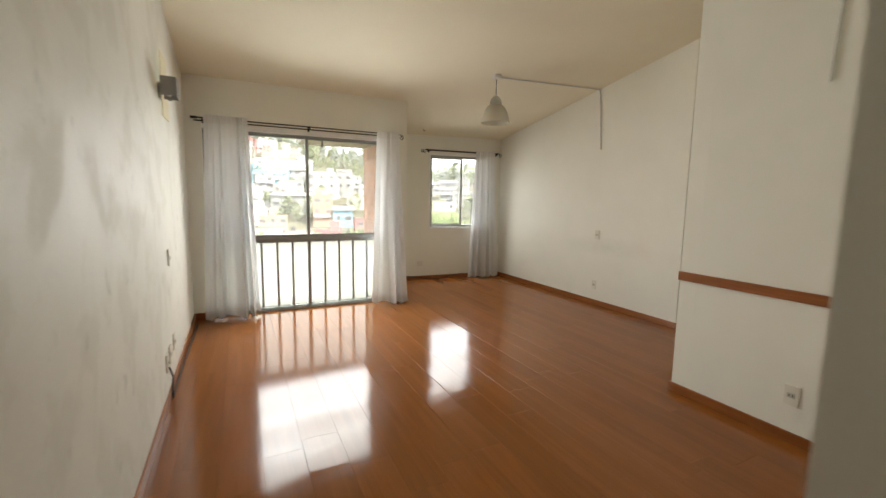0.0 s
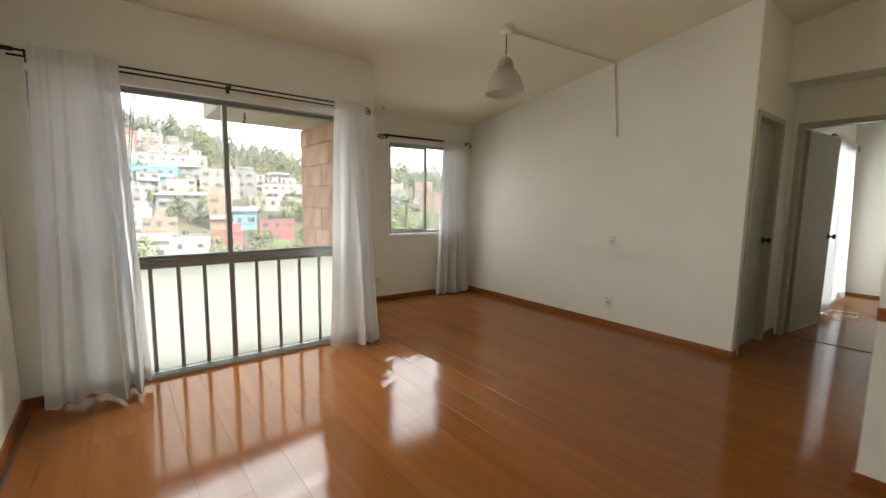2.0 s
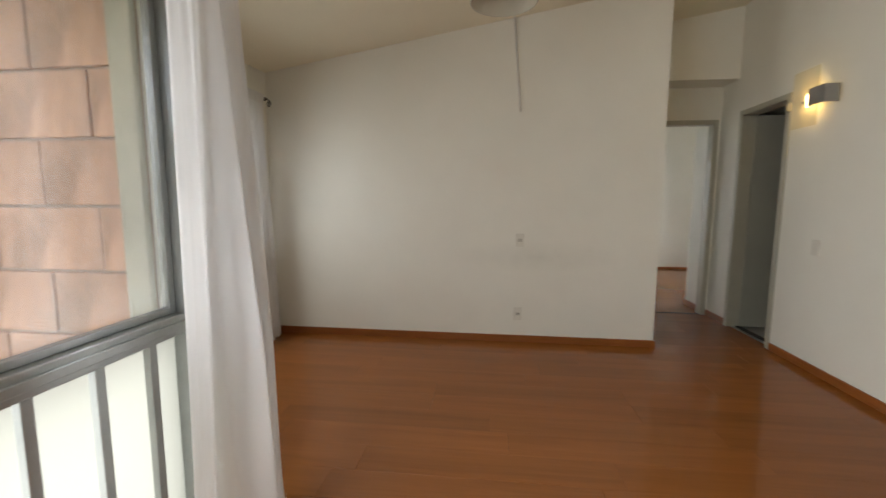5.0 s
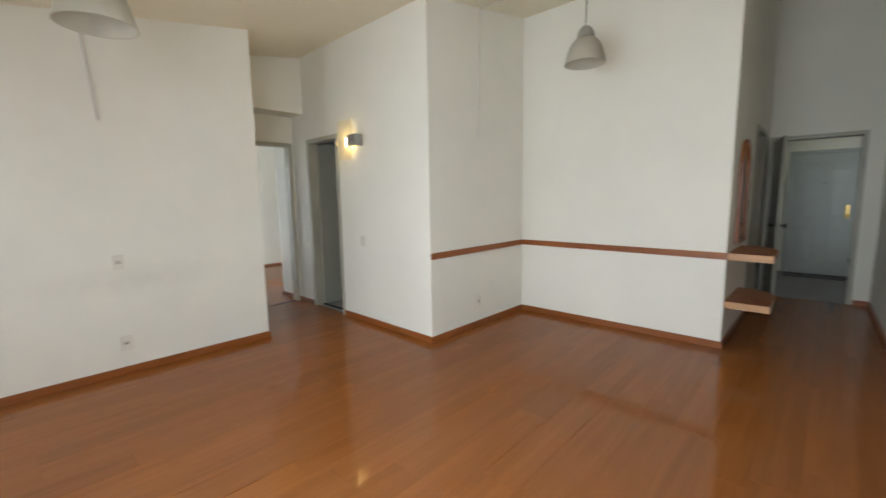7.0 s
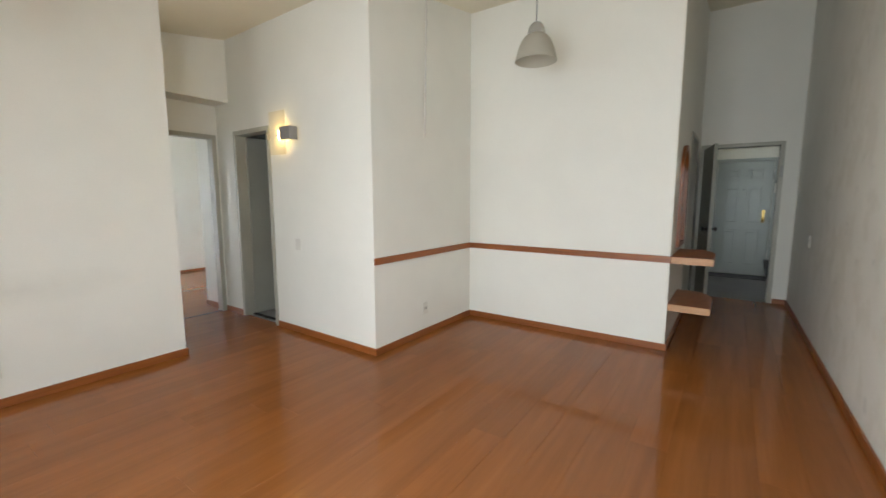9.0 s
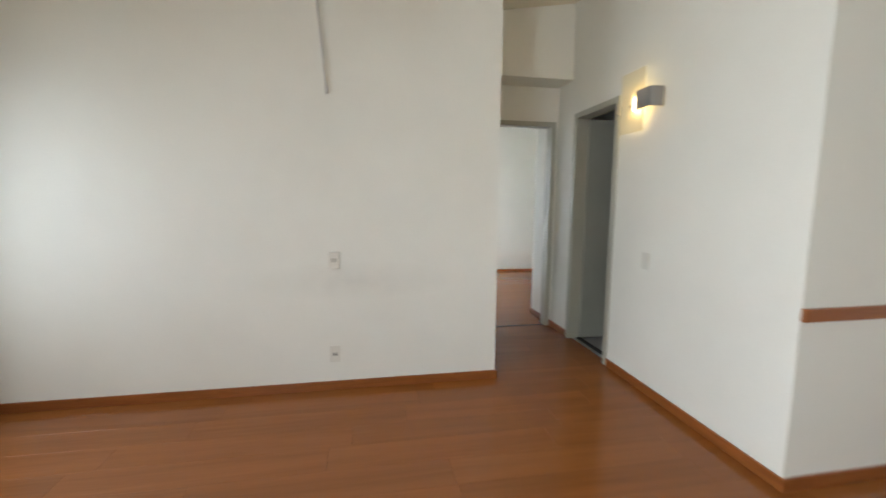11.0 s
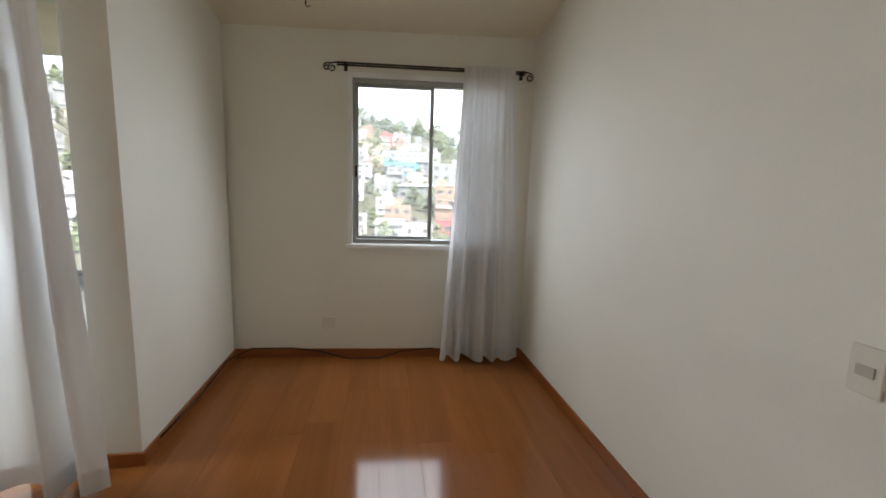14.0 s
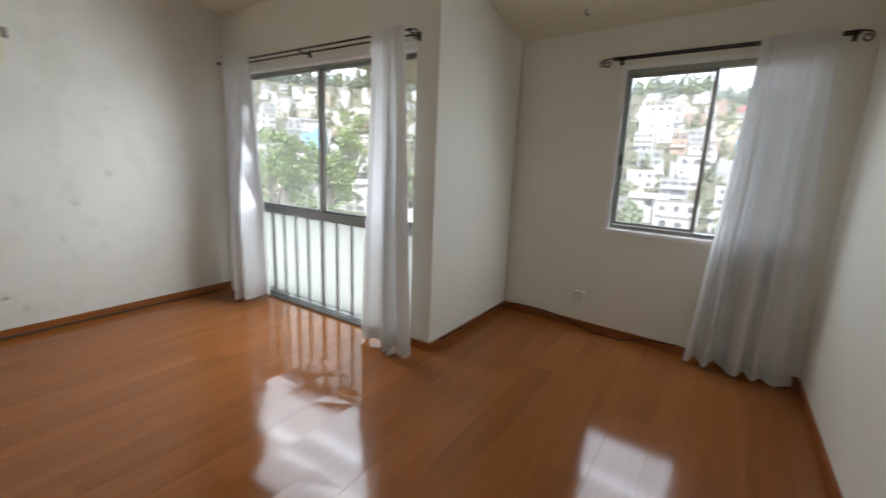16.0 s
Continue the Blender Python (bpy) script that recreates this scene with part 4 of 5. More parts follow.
def sconce(x, y, z, normal, lit, label):
    """A glass wall plate with a bent metal cover in front of the bulb."""
    turn = {"+y": 180, "+x": 90}[normal]
    m = pose(x, y, z, 0, 0, turn)
    s = thing("wall_sconce", (x, y, z), label, "wall lamp", "metal and glass sconces")
    c0 = 0.245 if normal == "+y" else -0.13
    part("glass_plate", oriented(boxes((-0.13, 0.13, -0.034, -0.028, -0.18, 0.24), bevel=0.002), m), PLATE, s, "frosted glass plate").visible_shadow = False
    part("backplate", oriented(boxes((-0.05, 0.05, -0.02, 0.0, -0.05, 0.05), bevel=0.003), m), STEEL, s)
    bm = boxes((c0 - 0.075, c0 + 0.075, -0.125, -0.119, -0.06, 0.06), (c0 - 0.075, c0 - 0.069, -0.119, -0.095 if lit else -0.036, -0.06, 0.06), (c0 + 0.069, c0 + 0.075, -0.119, -0.036, -0.06, 0.06))
    part("cover", oriented(bm, m), STEEL, s, "grey bent metal cover")
    part("arm", oriented(boxes((min(0, c0), max(0, c0), -0.05, -0.036, -0.006, 0.006), (c0 - 0.01, c0 + 0.01, -0.118, -0.05, -0.006, 0.006)), m), STEEL, s)
    part("clip", oriented(boxes((-0.155 if c0 > 0 else 0.131, -0.131 if c0 > 0 else 0.155, -0.06, -0.02, -0.03, 0.03), bevel=0.002), m), STEEL, s)
    bulb = part("bulb", oriented(lathe(bmesh.new(), [(0.006, -0.05), (0.012, -0.045), (0.013, 0.03), (0.004, 0.045)], (0.09 if lit else c0 * 0.8, -0.07, 0), 16), m), BULB if lit else PLASTIC, s, smooth=True)
    if lit:
        lamp = new("sconce_light", bpy.data.lights.new("sconce_light", "POINT"))
        lamp.data.energy, lamp.data.color, lamp.data.shadow_soft_size = 0.16, (1.0, 0.66, 0.22), 0.015
        lamp.matrix_world = m @ pose(0.07, -0.06, 0)
    return s


sconce(4.02, ys(4.02) + 0.002, 1.975, "+y", True, "grey metal wall sconce with glass plate, lit warm")
sconce(xw(3.09), 3.09, 2.02, "+x", False, "grey metal wall sconce with glass plate, unlit")

tagged(part("ceiling_hook", tube(bmesh.new(), [(2.58, 5.575, zc(5.575)), (2.58, 5.575, zc(5.575) - 0.025), (2.592, 5.575, zc(5.575) - 0.04), (2.606, 5.575, zc(5.575) - 0.028)], 0.004, 8), BLACK), "small black hook screwed into the ceiling", "hook")


def cable(name, pts, label, r=0.004):
    return tagged(part(name, tube(bmesh.new(), pts, r, 6), BLACK if "black" in label else GREYCABLE, smooth=True), label, "cable")


cable("floor_cable", [(xw(2.67) + 0.014, 2.67, 0.23), (xw(2.6) + 0.03, 2.68, 0.16), (xw(2.6) + 0.026, 2.64, 0.08), (xw(3.4) + 0.03, 2.7, 0.012), (xw(3.4) + 0.024, 3.2, 0.008), (xw(3.4) + 0.03, 3.9, 0.008), (xw(3.4) + 0.03, 4.5, 0.008)], "grey cable drooping from a socket to the baseboard", 0.006)
cable("floor_cable", [(2.0, 4.8, 0.064), (2.02, 5.2, 0.066), (2.0, 5.7, 0.066), (2.1, yn(2.1) - 0.02, 0.07), (2.4, yn(2.4) - 0.02, 0.072), (2.6, yn(2.6) - 0.03, 0.05), (2.8, yn(2.8) - 0.06, 0.008), (3.05, yn(3.05) - 0.06, 0.008), (3.2, yn(3.2) - 0.03, 0.05), (3.45, yn(3.45) - 0.02, 0.07)], "thin black cable lying along the niche baseboard", 0.005)

tagged(part("floor_cable", tube(bmesh.new(), [(7.2, 2.28, 0.005), (6.9, 2.22, 0.005), (6.66, 2.16, 0.005), (6.58, 2.08, 0.005), (6.63, 1.99, 0.005), (6.8, 1.93, 0.005), (7.05, 1.95, 0.005)], 0.004, 6), CONDUIT, smooth=True), "thin white cable looped on the bedroom floor", "cable")

# ---------------------------------------------------------------- entry furniture
def shelf(z):
    s = thing("wall_shelf", (XC, -0.5, z), "thick cherry wood shelf fixed under the mirror", "shelf", "shelves under the mirror")
    bm = bmesh.new()
    outline = [(XC, -0.17), (XC - 0.32, -0.17), (XC - 0.32, -0.55)] + [(XC - 0.32 + 0.2 * (1 - math.cos(a)), -0.55 - 0.35 * math.sin(a)) for a in [math.pi / 2 * k / 8 for k in range(1, 9)]] + [(XC, -0.90)]
    lo = [bm.verts.new((x, y, z - 0.06)) for x, y in outline]
    hi = [bm.verts.new((x, y, z)) for x, y in outline]
    f = bm.faces.new(hi)
    bm.faces.new(lo[::-1])
    for k in range(len(lo)):
        bm.faces.new((lo[k], lo[(k + 1) % len(lo)], hi[(k + 1) % len(lo)], hi[k]))
    part("board", bm, SHELFWOOD, s)
    part("front_edge", boxes((XC - 0.32, XC, -0.169, -0.164, z - 0.06, z - 0.001)), PALEWOOD, s, "pale wood edging")


shelf(0.848)
shelf(0.422)
mi = thing("mirror", (XC, -0.70, 0.9), "arched wall mirror in a cherry wood frame", "mirror")
arch = [(-0.46, 0.9), (-0.94, 0.9), (-0.94, 1.62)] + [(-0.70 - 0.24 * math.cos(a), 1.62 + 0.24 * math.sin(a)) for a in [math.pi * k / 24 for k in range(1, 24)]] + [(-0.46, 1.62)]
bm = bmesh.new()
cy, cz = -0.70, 1.35
rings = []
for s, xx in ((1.0, XC - 0.001), (1.0, XC - 0.03), (0.86, XC - 0.03), (0.86, XC - 0.001)):
    rings.append([bm.verts.new((xx, cy + (y - cy) * s, cz + (z - cz) * (s if s == 1 else 0.915))) for y, z in arch])
for a, c in zip(rings, rings[1:]):
    for k in range(len(arch)):
        bm.faces.new((a[k], a[(k + 1) % len(arch)], c[(k + 1) % len(arch)], c[k]))
part("frame", bm, TRIM, mi)
bm = bmesh.new()
v = [bm.verts.new((XC - 0.012, cy + (y - cy) * 0.87, cz + (z - cz) * 0.92)) for y, z in arch]
v2 = [bm.verts.new((XC - 0.004, p.co.y, p.co.z)) for p in v]
bm.faces.new(v)
bm.faces.new(v2[::-1])
for k in range(len(v)):
    bm.faces.new((v[k], v[(k + 1) % len(v)], v2[(k + 1) % len(v)], v2[k]))
part("glass", bm, MIRROR, mi, "silvered mirror glass")

# ---------------------------------------------------------------- outside, near
structure("canopy_slab", boxes((0.80, 1.80, YF + 0.24, 6.02, 2.08, 2.18), (0.80, 0.86, YF + 0.24, 6.02, 2.18, 2.24), bevel=0.01), SLAB, "weathered plaster slab over the window", "canopy")
tagged(part("hook", tube(bmesh.new(), [(1.05, 5.45, 2.08), (1.05, 5.45, 2.03), (1.05, 5.48, 2.0), (1.05, 5.52, 2.02)], 0.012, 8), BLACK), "rusty iron hook under the slab", "hook")

bw = structure("brick_side_wall", boxes((1.797, 1.8145, YF + 0.2, 6.08, -0.6, 2.08)), MORTAR, "outer side wall of terracotta blocks with grey joints")
origin[bw] = Vector((0, 0, 0))
structure("brick_wall_edge", boxes((1.768, 1.7965, YF + 0.201, YF + 0.29, -0.6, 2.078), bevel=0.012), SLAB, "stained plaster strip where the block wall meets the window", "wall")
rnd = random.Random(21)
block = {}
for row in range(12):
    z0 = -0.58 + row * 0.225
    y = YF + 0.2 - (0.206 if row % 2 else 0.0) - 0.02
    k = 0
    while y < 6.08:
        ya, yb = max(y, YF + 0.294), min(y + 0.401, 6.078)
        y += 0.412
        zt2 = min(z0 + 0.214, 2.076)
        if yb - ya < 0.04 or zt2 - z0 < 0.03:
            continue
        key = (round(yb - ya, 3), round(zt2 - z0, 3))
        if key not in block:
            bm = boxes((-0.010, 0.010, -key[0] / 2, key[0] / 2, -key[1] / 2, key[1] / 2), bevel=0.004)
            me = bpy.data.meshes.new("block")
            bm.to_mesh(me)
            bm.free()
            me.materials.append(BRICK)
            block[key] = me
        ob = new("block", block[key])
        ob.location = (1.791 + rnd.uniform(-0.002, 0.003), (ya + yb) / 2, (z0 + zt2) / 2)
        ob.rotation_euler = (rnd.uniform(-0.006, 0.006), 0, rnd.uniform(-0.008, 0.008))
        ob.parent = bw

for k, (xa, xb) in enumerate(((0.14, 0.09), (0.19, 0.10), (0.245, 0.11), (0.27, 0.13))):
    pts = [(xa + (xb - xa) * s - 0.06 * s * s, 5.3 + 9 * s, 2.42 - 0.0 * s + (-3.4 + 0.2 * k) * s) for s in [q / 12 for q in range(13)]]
    cable("power_cable", [(xa, 5.3, 2.75), *pts], "black power cable hanging past the window", 0.004)
    if k in (0, 2):
        part("insulator", tube(bmesh.new(), [(xa, 5.3, 2.12), (xa, 5.3, 2.20)], 0.013, 8), BLACK, thing("insulator", (xa, 5.3, 2.12), "dark cylindrical insulator clamped on a power cable", "insulator"))

# ---------------------------------------------------------------- outside, hillside town
K = 1.7
GROUND_D = [(0, -11), (20, -11), (55, -9.5), (75, -7), (110, 1), (150, 9), (200, 19), (260, 33), (320, 38), (600, 24), (2000, 20)]


def hill(x, y):
    """Height of the ground: a valley below the house, then a slope up to a ridge that falls off eastward."""
    d = math.hypot(x, y) / K
    z = GROUND_D[-1][1]
    for (a, p), (c, q) in zip(GROUND_D, GROUND_D[1:]):
        if d <= c:
            z = p + (q - p) * (d - a) / (c - a)
            break
    if y < 0:
        z = min(z, -4) if d > 20 else z
    bearing = math.degrees(math.atan2(x, max(y, 1e-3)))
    if z > 0:
        z *= 1.28 if bearing < -2 else max(0.40, 1.17 - 0.028 * (bearing + 2))
    return 1.3 + (z - 1.3) * K + 0.9 * math.sin(x * 0.05) * math.cos(y * 0.043)


GRASS = mat("dry_hillside", (0.10, 0.098, 0.062), 0.95, 0.35, 0.06, 1.2, 0.4)
bm = bmesh.new()
N = 70
span = [(-1 + 2 * i / N) for i in range(N + 1)]
span = [math.copysign(abs(s) ** 1.8, s) * 2600 for s in span]
grid = [[bm.verts.new((x, y, hill(x, y))) for x in span] for y in span]
for j in range(N):
    for i in range(N):
        bm.faces.new((grid[j][i], grid[j][i + 1], grid[j + 1][i + 1], grid[j + 1][i]))
structure("ground", bm, GRASS, "dusty hillside with patches of grass", "ground")

HC = {}


def house_paint(c):
    if c not in HC:
        HC[c] = mat("house_paint", c, 0.85, 0.12, 0.35, 6, 0.2)
    return HC[c]


# house colours; RED, BLUE and BRICKY are muted to hold the valley haze
WHITE, GREY, BEIGE, BRICKY, RED, BLUE, YELLOW, ORANGE = (0.38, 0.375, 0.36), (0.25, 0.26, 0.25), (0.36, 0.33, 0.275), (0.29, 0.205, 0.15), (0.31, 0.115, 0.11), (0.16, 0.30, 0.36), (0.38, 0.33, 0.20), (0.34, 0.21, 0.15)
PANE_FAR = mat("far_window_glass", (0.075, 0.08, 0.085), 0.2, 0.2, 0.5, 4, 0.0)
TANK = mat("black_water_tank", (0.03, 0.03, 0.032), 0.5, 0.1, 2, 20, 0.05)
TANKW = mat("white_water_tank", (0.4, 0.4, 0.39), 0.5, 0.1, 2, 20, 0.05)
ROOF = mat("concrete_roof", (0.17, 0.165, 0.155), 0.9, 0.2, 0.4, 5, 0.3)
WHITEROOF = mat("white_metal_roof", (0.30, 0.30, 0.295), 0.5, 0.06, 0.5, 8, 0.1)
window_mesh, door_mesh, tank_mesh = {}, None, None


def window_for(w, h, trim_mat):
    key = (round(w, 1), round(h, 1), trim_mat.name)
    if key not in window_mesh:
        bm = bmesh.new()
        w2, h2 = key[0] / 2, key[1] / 2
        box(bm, -w2, w2, -0.02, 0.02, -h2, h2, index=0)
        for r in ((-w2 - 0.08, -w2, -h2 - 0.08, h2 + 0.08), (w2, w2 + 0.08, -h2 - 0.08, h2 + 0.08), (-w2, w2, h2, h2 + 0.08), (-w2, w2, -h2 - 0.14, -h2), (-0.03, 0.03, -h2, h2)):
            box(bm, r[0], r[1], -0.09, 0.03, r[2], r[3], index=1)
        me = bpy.data.meshes.new("window")
        bm.to_mesh(me)
        bm.free()
        me.materials.append(PANE_FAR)
        me.materials.append(trim_mat)
        window_mesh[key] = me
    return window_mesh[key]


def house(x, y, w, h, colour, label, depth=None, storeys=0, cols=0, roof="flat", seed=0, tank=True):
    """A town house that faces the valley: body with footing, parapet roof, storey bands, windows, water tank."""
    rnd = random.Random(seed + int(x * 7 + y * 13))
    depth = depth or min(10, max(5, w * 0.8))
    zb = hill(x, y)
    turn = -math.degrees(math.atan2(x, y)) + rnd.uniform(-12, 12)
    t = thing("house", (x, y, zb), label, "house", "hillside houses")
    t.rotation_euler = (0, 0, radians(turn))
    origin[t] = Vector((0, 0, 0))
    body = house_paint(colour)
    bm = bmesh.new()
    box(bm, -w / 2, w / 2, 0, depth, -6, h)
    if w > 7 and rnd.random() < 0.6:
        s = rnd.choice((-1, 1))
        box(bm, s * w * 0.5 - w * 0.22, s * w * 0.5 + w * 0.12, depth * 0.2, depth * 0.9, -6, h * rnd.uniform(0.55, 0.85))
    part("wall", bm, body, t)
    bm = bmesh.new()
    if roof == "flat":
        box(bm, -w / 2 - 0.12, w / 2 + 0.12, -0.12, 0.12, h + 0.002, h + 0.5)
        box(bm, -w / 2 - 0.12, -w / 2 + 0.12, 0.12, depth, h + 0.002, h + 0.5)
        box(bm, w / 2 - 0.12, w / 2 + 0.12, 0.12, depth, h + 0.002, h + 0.5)
        box(bm, -w / 2 + 0.12, w / 2 - 0.12, 0.12, depth, h + 0.002, h + 0.1)
        part("roof", bm, house_paint(tuple(round(c * 0.92 + 0.02, 3) for c in colour)) if rnd.random() < 0.5 else ROOF, t)
    else:
        v = [bm.verts.new(p) for p in ((-w / 2 - 0.5, -0.8, h - 0.1), (w / 2 + 0.5, -0.8, h - 0.1), (w / 2 + 0.5, depth, h + 1.0), (-w / 2 - 0.5, depth, h + 1.0),
                                       (-w / 2 - 0.5, -0.8, h + 0.1), (w / 2 + 0.5, -0.8, h + 0.1), (w / 2 + 0.5, depth, h + 1.2), (-w / 2 - 0.5, depth, h + 1.2))]
        for f in ((0, 1, 2, 3), (4, 5, 6, 7), (0, 1, 5, 4), (1, 2, 6, 5), (2, 3, 7, 6), (3, 0, 4, 7)):
            bm.faces.new([v[i] for i in f])
        part("roof", bm, WHITEROOF, t, "white sheet metal roof")
    storeys = storeys or max(1, round(h / 2.9))
    cols = cols or max(1, round(w / 3.0))
    for s in range(1, storeys):
        z = h * s / storeys
        if rnd.random() < 0.7:
            part("band", boxes((-w / 2 - 0.1, w / 2 + 0.1, -0.14, -0.002, z - 0.12, z + 0.12)), ROOF if rnd.random() < 0.4 else body, t)
        if rnd.random() < 0.25:
            bm = boxes((-w * 0.4, w * 0.4, -1.0, -0.15, z - 0.1, z + 0.05), (-w * 0.4, w * 0.4, -1.0, -0.92, z + 0.05, z + 0.9))
            part("balcony", bm, house_paint(WHITE), t)
    trims = (WHITEROOF, ROOF)[rnd.random() < 0.4]
    for s in range(storeys):
        for c in range(cols):
            if rnd.random() < 0.16:
                continue
            ww, wh = rnd.choice((1.0, 1.3, 1.6, 2.0)), rnd.choice((1.0, 1.2, 1.4))
            ob = new("window", window_for(min(ww, w / cols * 0.7), min(wh, h / storeys * 0.55), trims))
            ob.location = (-w / 2 + w * (c + 0.5) / cols + rnd.uniform(-0.2, 0.2), -0.03, h * (s + 0.55) / storeys)
            ob.parent = t
    if tank and roof == "flat" and rnd.random() < 0.75:
        tx, ty = rnd.uniform(-w * 0.3, w * 0.3), rnd.uniform(1.2, depth - 1.2)
        part("water_tank", lathe(bmesh.new(), [(0.55, h + 0.1), (0.6, h + 0.2), (0.6, h + 1.1), (0.45, h + 1.4), (0.2, h + 1.5)], (tx, ty, 0), 14), TANK if rnd.random() < 0.5 else TANKW, t, smooth=True)
    if roof == "flat" and rnd.random() < 0.5:
        ww = rnd.uniform(1.8, 3.0)
        xx = rnd.uniform(-w / 2, w / 2 - ww)
        part("stair_head", boxes((xx, xx + ww, depth * 0.45, depth * 0.45 + 2.5, h + 0.11, h + 2.4)), body, t)
    return t


FL = " on the hillside across the valley"
house(8.0, 337, 9, 9.5, RED, "red painted house" + FL)
house(18.5, 344, 15, 11, WHITE, "white two-storey house with terrace" + FL)
house(21, 246, 34, 10, GREY, "long grey concrete building" + FL, 12, 2, 8)
house(4.0, 243, 6, 6.5, YELLOW, "small yellow house" + FL)
house(13.4, 216, 16, 7.5, BLUE, "bright blue two-storey house" + FL, 8, 2, 4)
house(5.6, 178, 10, 6, GREY, "grey block house" + FL)
house(16.7, 161, 14, 6.5, GREY, "grey workshop with white metal roof" + FL, 9, 1, 4, "shed")
house(4.8, 148, 6, 5.5, WHITE, "white house with cars in front" + FL)
house(24.6, 141, 6.2, 10.5, BRICKY, "brown brick three-storey house" + FL, 6, 3, 2)
house(23, 123, 7.2, 4.6, RED, "low red workshop" + FL, 6, 1, 1)
house(5.3, 114, 7, 6.0, WHITE, "white shed with a pale roof" + FL, 7, 1, 2, "shed")
house(13.6, 119, 9, 5.4, WHITE, "white garage with a dark gate" + FL, 7, 1, 2)
house(30.8, 139, 6.5, 6.0, BLUE, "blue shed with white roof" + FL, 6, 1, 2, "shed")
house(36.5, 126, 9.4, 6.4, RED, "red two-storey house" + FL, 7, 2, 3)
house(56, 177, 19, 7.2, WHITE, "white modern building with terraces" + FL, 9, 2, 6)
house(46, 163, 16, 4.3, WHITE, "long white house" + FL, 8, 1, 5)
house(32, 186, 12.5, 11.5, GREY, "grey unfinished house" + FL, 8, 3, 3)
house(43, 191, 7, 11, GREY, "grey narrow house" + FL, 7, 3, 2)
house(67, 168, 6.5, 7.5, WHITE, "white two-storey house" + FL)
house(22.8, 110, 10, 3.0, BEIGE, "low beige garden building" + FL, 4, 1, 1)
house(-31, 251, 16, 17, WHITE, "white four-storey apartment block" + FL, 10, 4, 4)
house(-21.6, 253, 5, 16, GREY, "grey narrow tower house" + FL, 6, 4, 1)
house(-10.5, 229, 11, 8, GREY, "grey house with flat roof" + FL)
house(-7, 166, 7.5, 11, WHITE, "white three-storey house" + FL, 7, 3, 2)
house(-20, 164, 11.5, 6, WHITE, "white house with small windows" + FL)
house(-5.8, 125, 10.5, 7, WHITE, "large white house with balcony" + FL, 9, 2, 3)
house(2.0, 270, 8, 5.5, YELLOW, "yellow house" + FL)
house(8.2, 240, 6.3, 4.5, BLUE, "small blue house" + FL)
house(-148, 125, 9.5, 9, BLUE, "blue roofed house" + FL, 7, 2, 2)
house(-106, 94, 6, 9, WHITE, "white narrow house" + FL)
PALETTE = ((WHITE, "white"), (WHITE, "white"), (WHITE, "white"), (GREY, "grey"), (GREY, "grey"), (GREY, "grey"), (WHITE, "white"), (WHITE, "white"), (BEIGE, "beige"), (BEIGE, "beige"), (BEIGE, "beige"), (BRICKY, "brick"))
rnd = random.Random(77)
placed = [(o.location.x, o.location.y) for o in scene.objects if o.name.startswith("house")]
for far in range(15):
    ring = far * 0.72
    d = 118 + far * 19.5
    for k in range(-60, 46, 2):
        bearing = k + rnd.uniform(-1.2, 1.2) + (1 if far % 2 else 0)
        dd = d + rnd.uniform(-9, 9)
        if 4 < bearing < 42 and ring < 2 or bearing > 30 and ring > 4 or bearing > 8 and ring > 5 or -28 < bearing < -18 and ring < 2:
            continue
        x, y = dd * math.sin(radians(bearing)), dd * math.cos(radians(bearing))
        if any((x - a) ** 2 + (y - c) ** 2 < (9.0 + ring * 0.5) ** 2 for a, c in placed):
            continue
        c, word = rnd.choice(PALETTE)
        st = rnd.choice((1, 2, 2, 3, 3))
        placed.append((x, y))
        house(x, y, rnd.uniform(5.5, 10.5), st * 2.7 + 0.4, c, "%s %s house%s" % (word, ("one-storey", "two-storey", "three-storey")[st - 1], FL), None, st, 0, "shed" if rnd.random() < 0.12 else "flat", far)

# ---------------------------------------------------------------- trees
LEAF = mat("light_green_leaves", (0.15, 0.205, 0.065), 0.6, 0.35, 0.8, 6, 0.0, per_object=0.1)
# needle green paled and greyed: the distance haze is in the colour
LEAFD = mat("hazed_conifer_needles", (0.15, 0.175, 0.15), 0.8, 0.25, 0.05, 0.6, 0.0)
LEAFM = mat("hillside_tree_leaves", (0.13, 0.155, 0.08), 0.7, 0.4, 0.08, 1.0, 0.0)
BARK = mat("grey_bark", (0.10, 0.085, 0.07), 0.9, 0.3, 2, 20, 0.6)


def leaf_cloud(verts, faces, centre, radius, count, size, rnd):
    """Small bent leaf cards scattered in a lumpy crown."""
    for _ in range(count):
        d = Vector((rnd.gauss(0, 1), rnd.gauss(0, 1), rnd.gauss(0, 1))).normalized()
        r = rnd.uniform(0.25, 1.0) ** 0.5
        p = Vector(centre) + Vector((d.x * radius[0] * r, d.y * radius[1] * r, d.z * radius[2] * r))
        a = Vector((rnd.gauss(0, 1), rnd.gauss(0, 1), rnd.gauss(0, 0.6))).normalized() * size * rnd.uniform(0.6, 1.4)
        c = a.orthogonal().normalized() * size * rnd.uniform(0.3, 0.7)
        n = len(verts)
        verts += [p - a, p + c, p + a, p - c]
        faces += [(n, n + 1, n + 2, n + 3)]


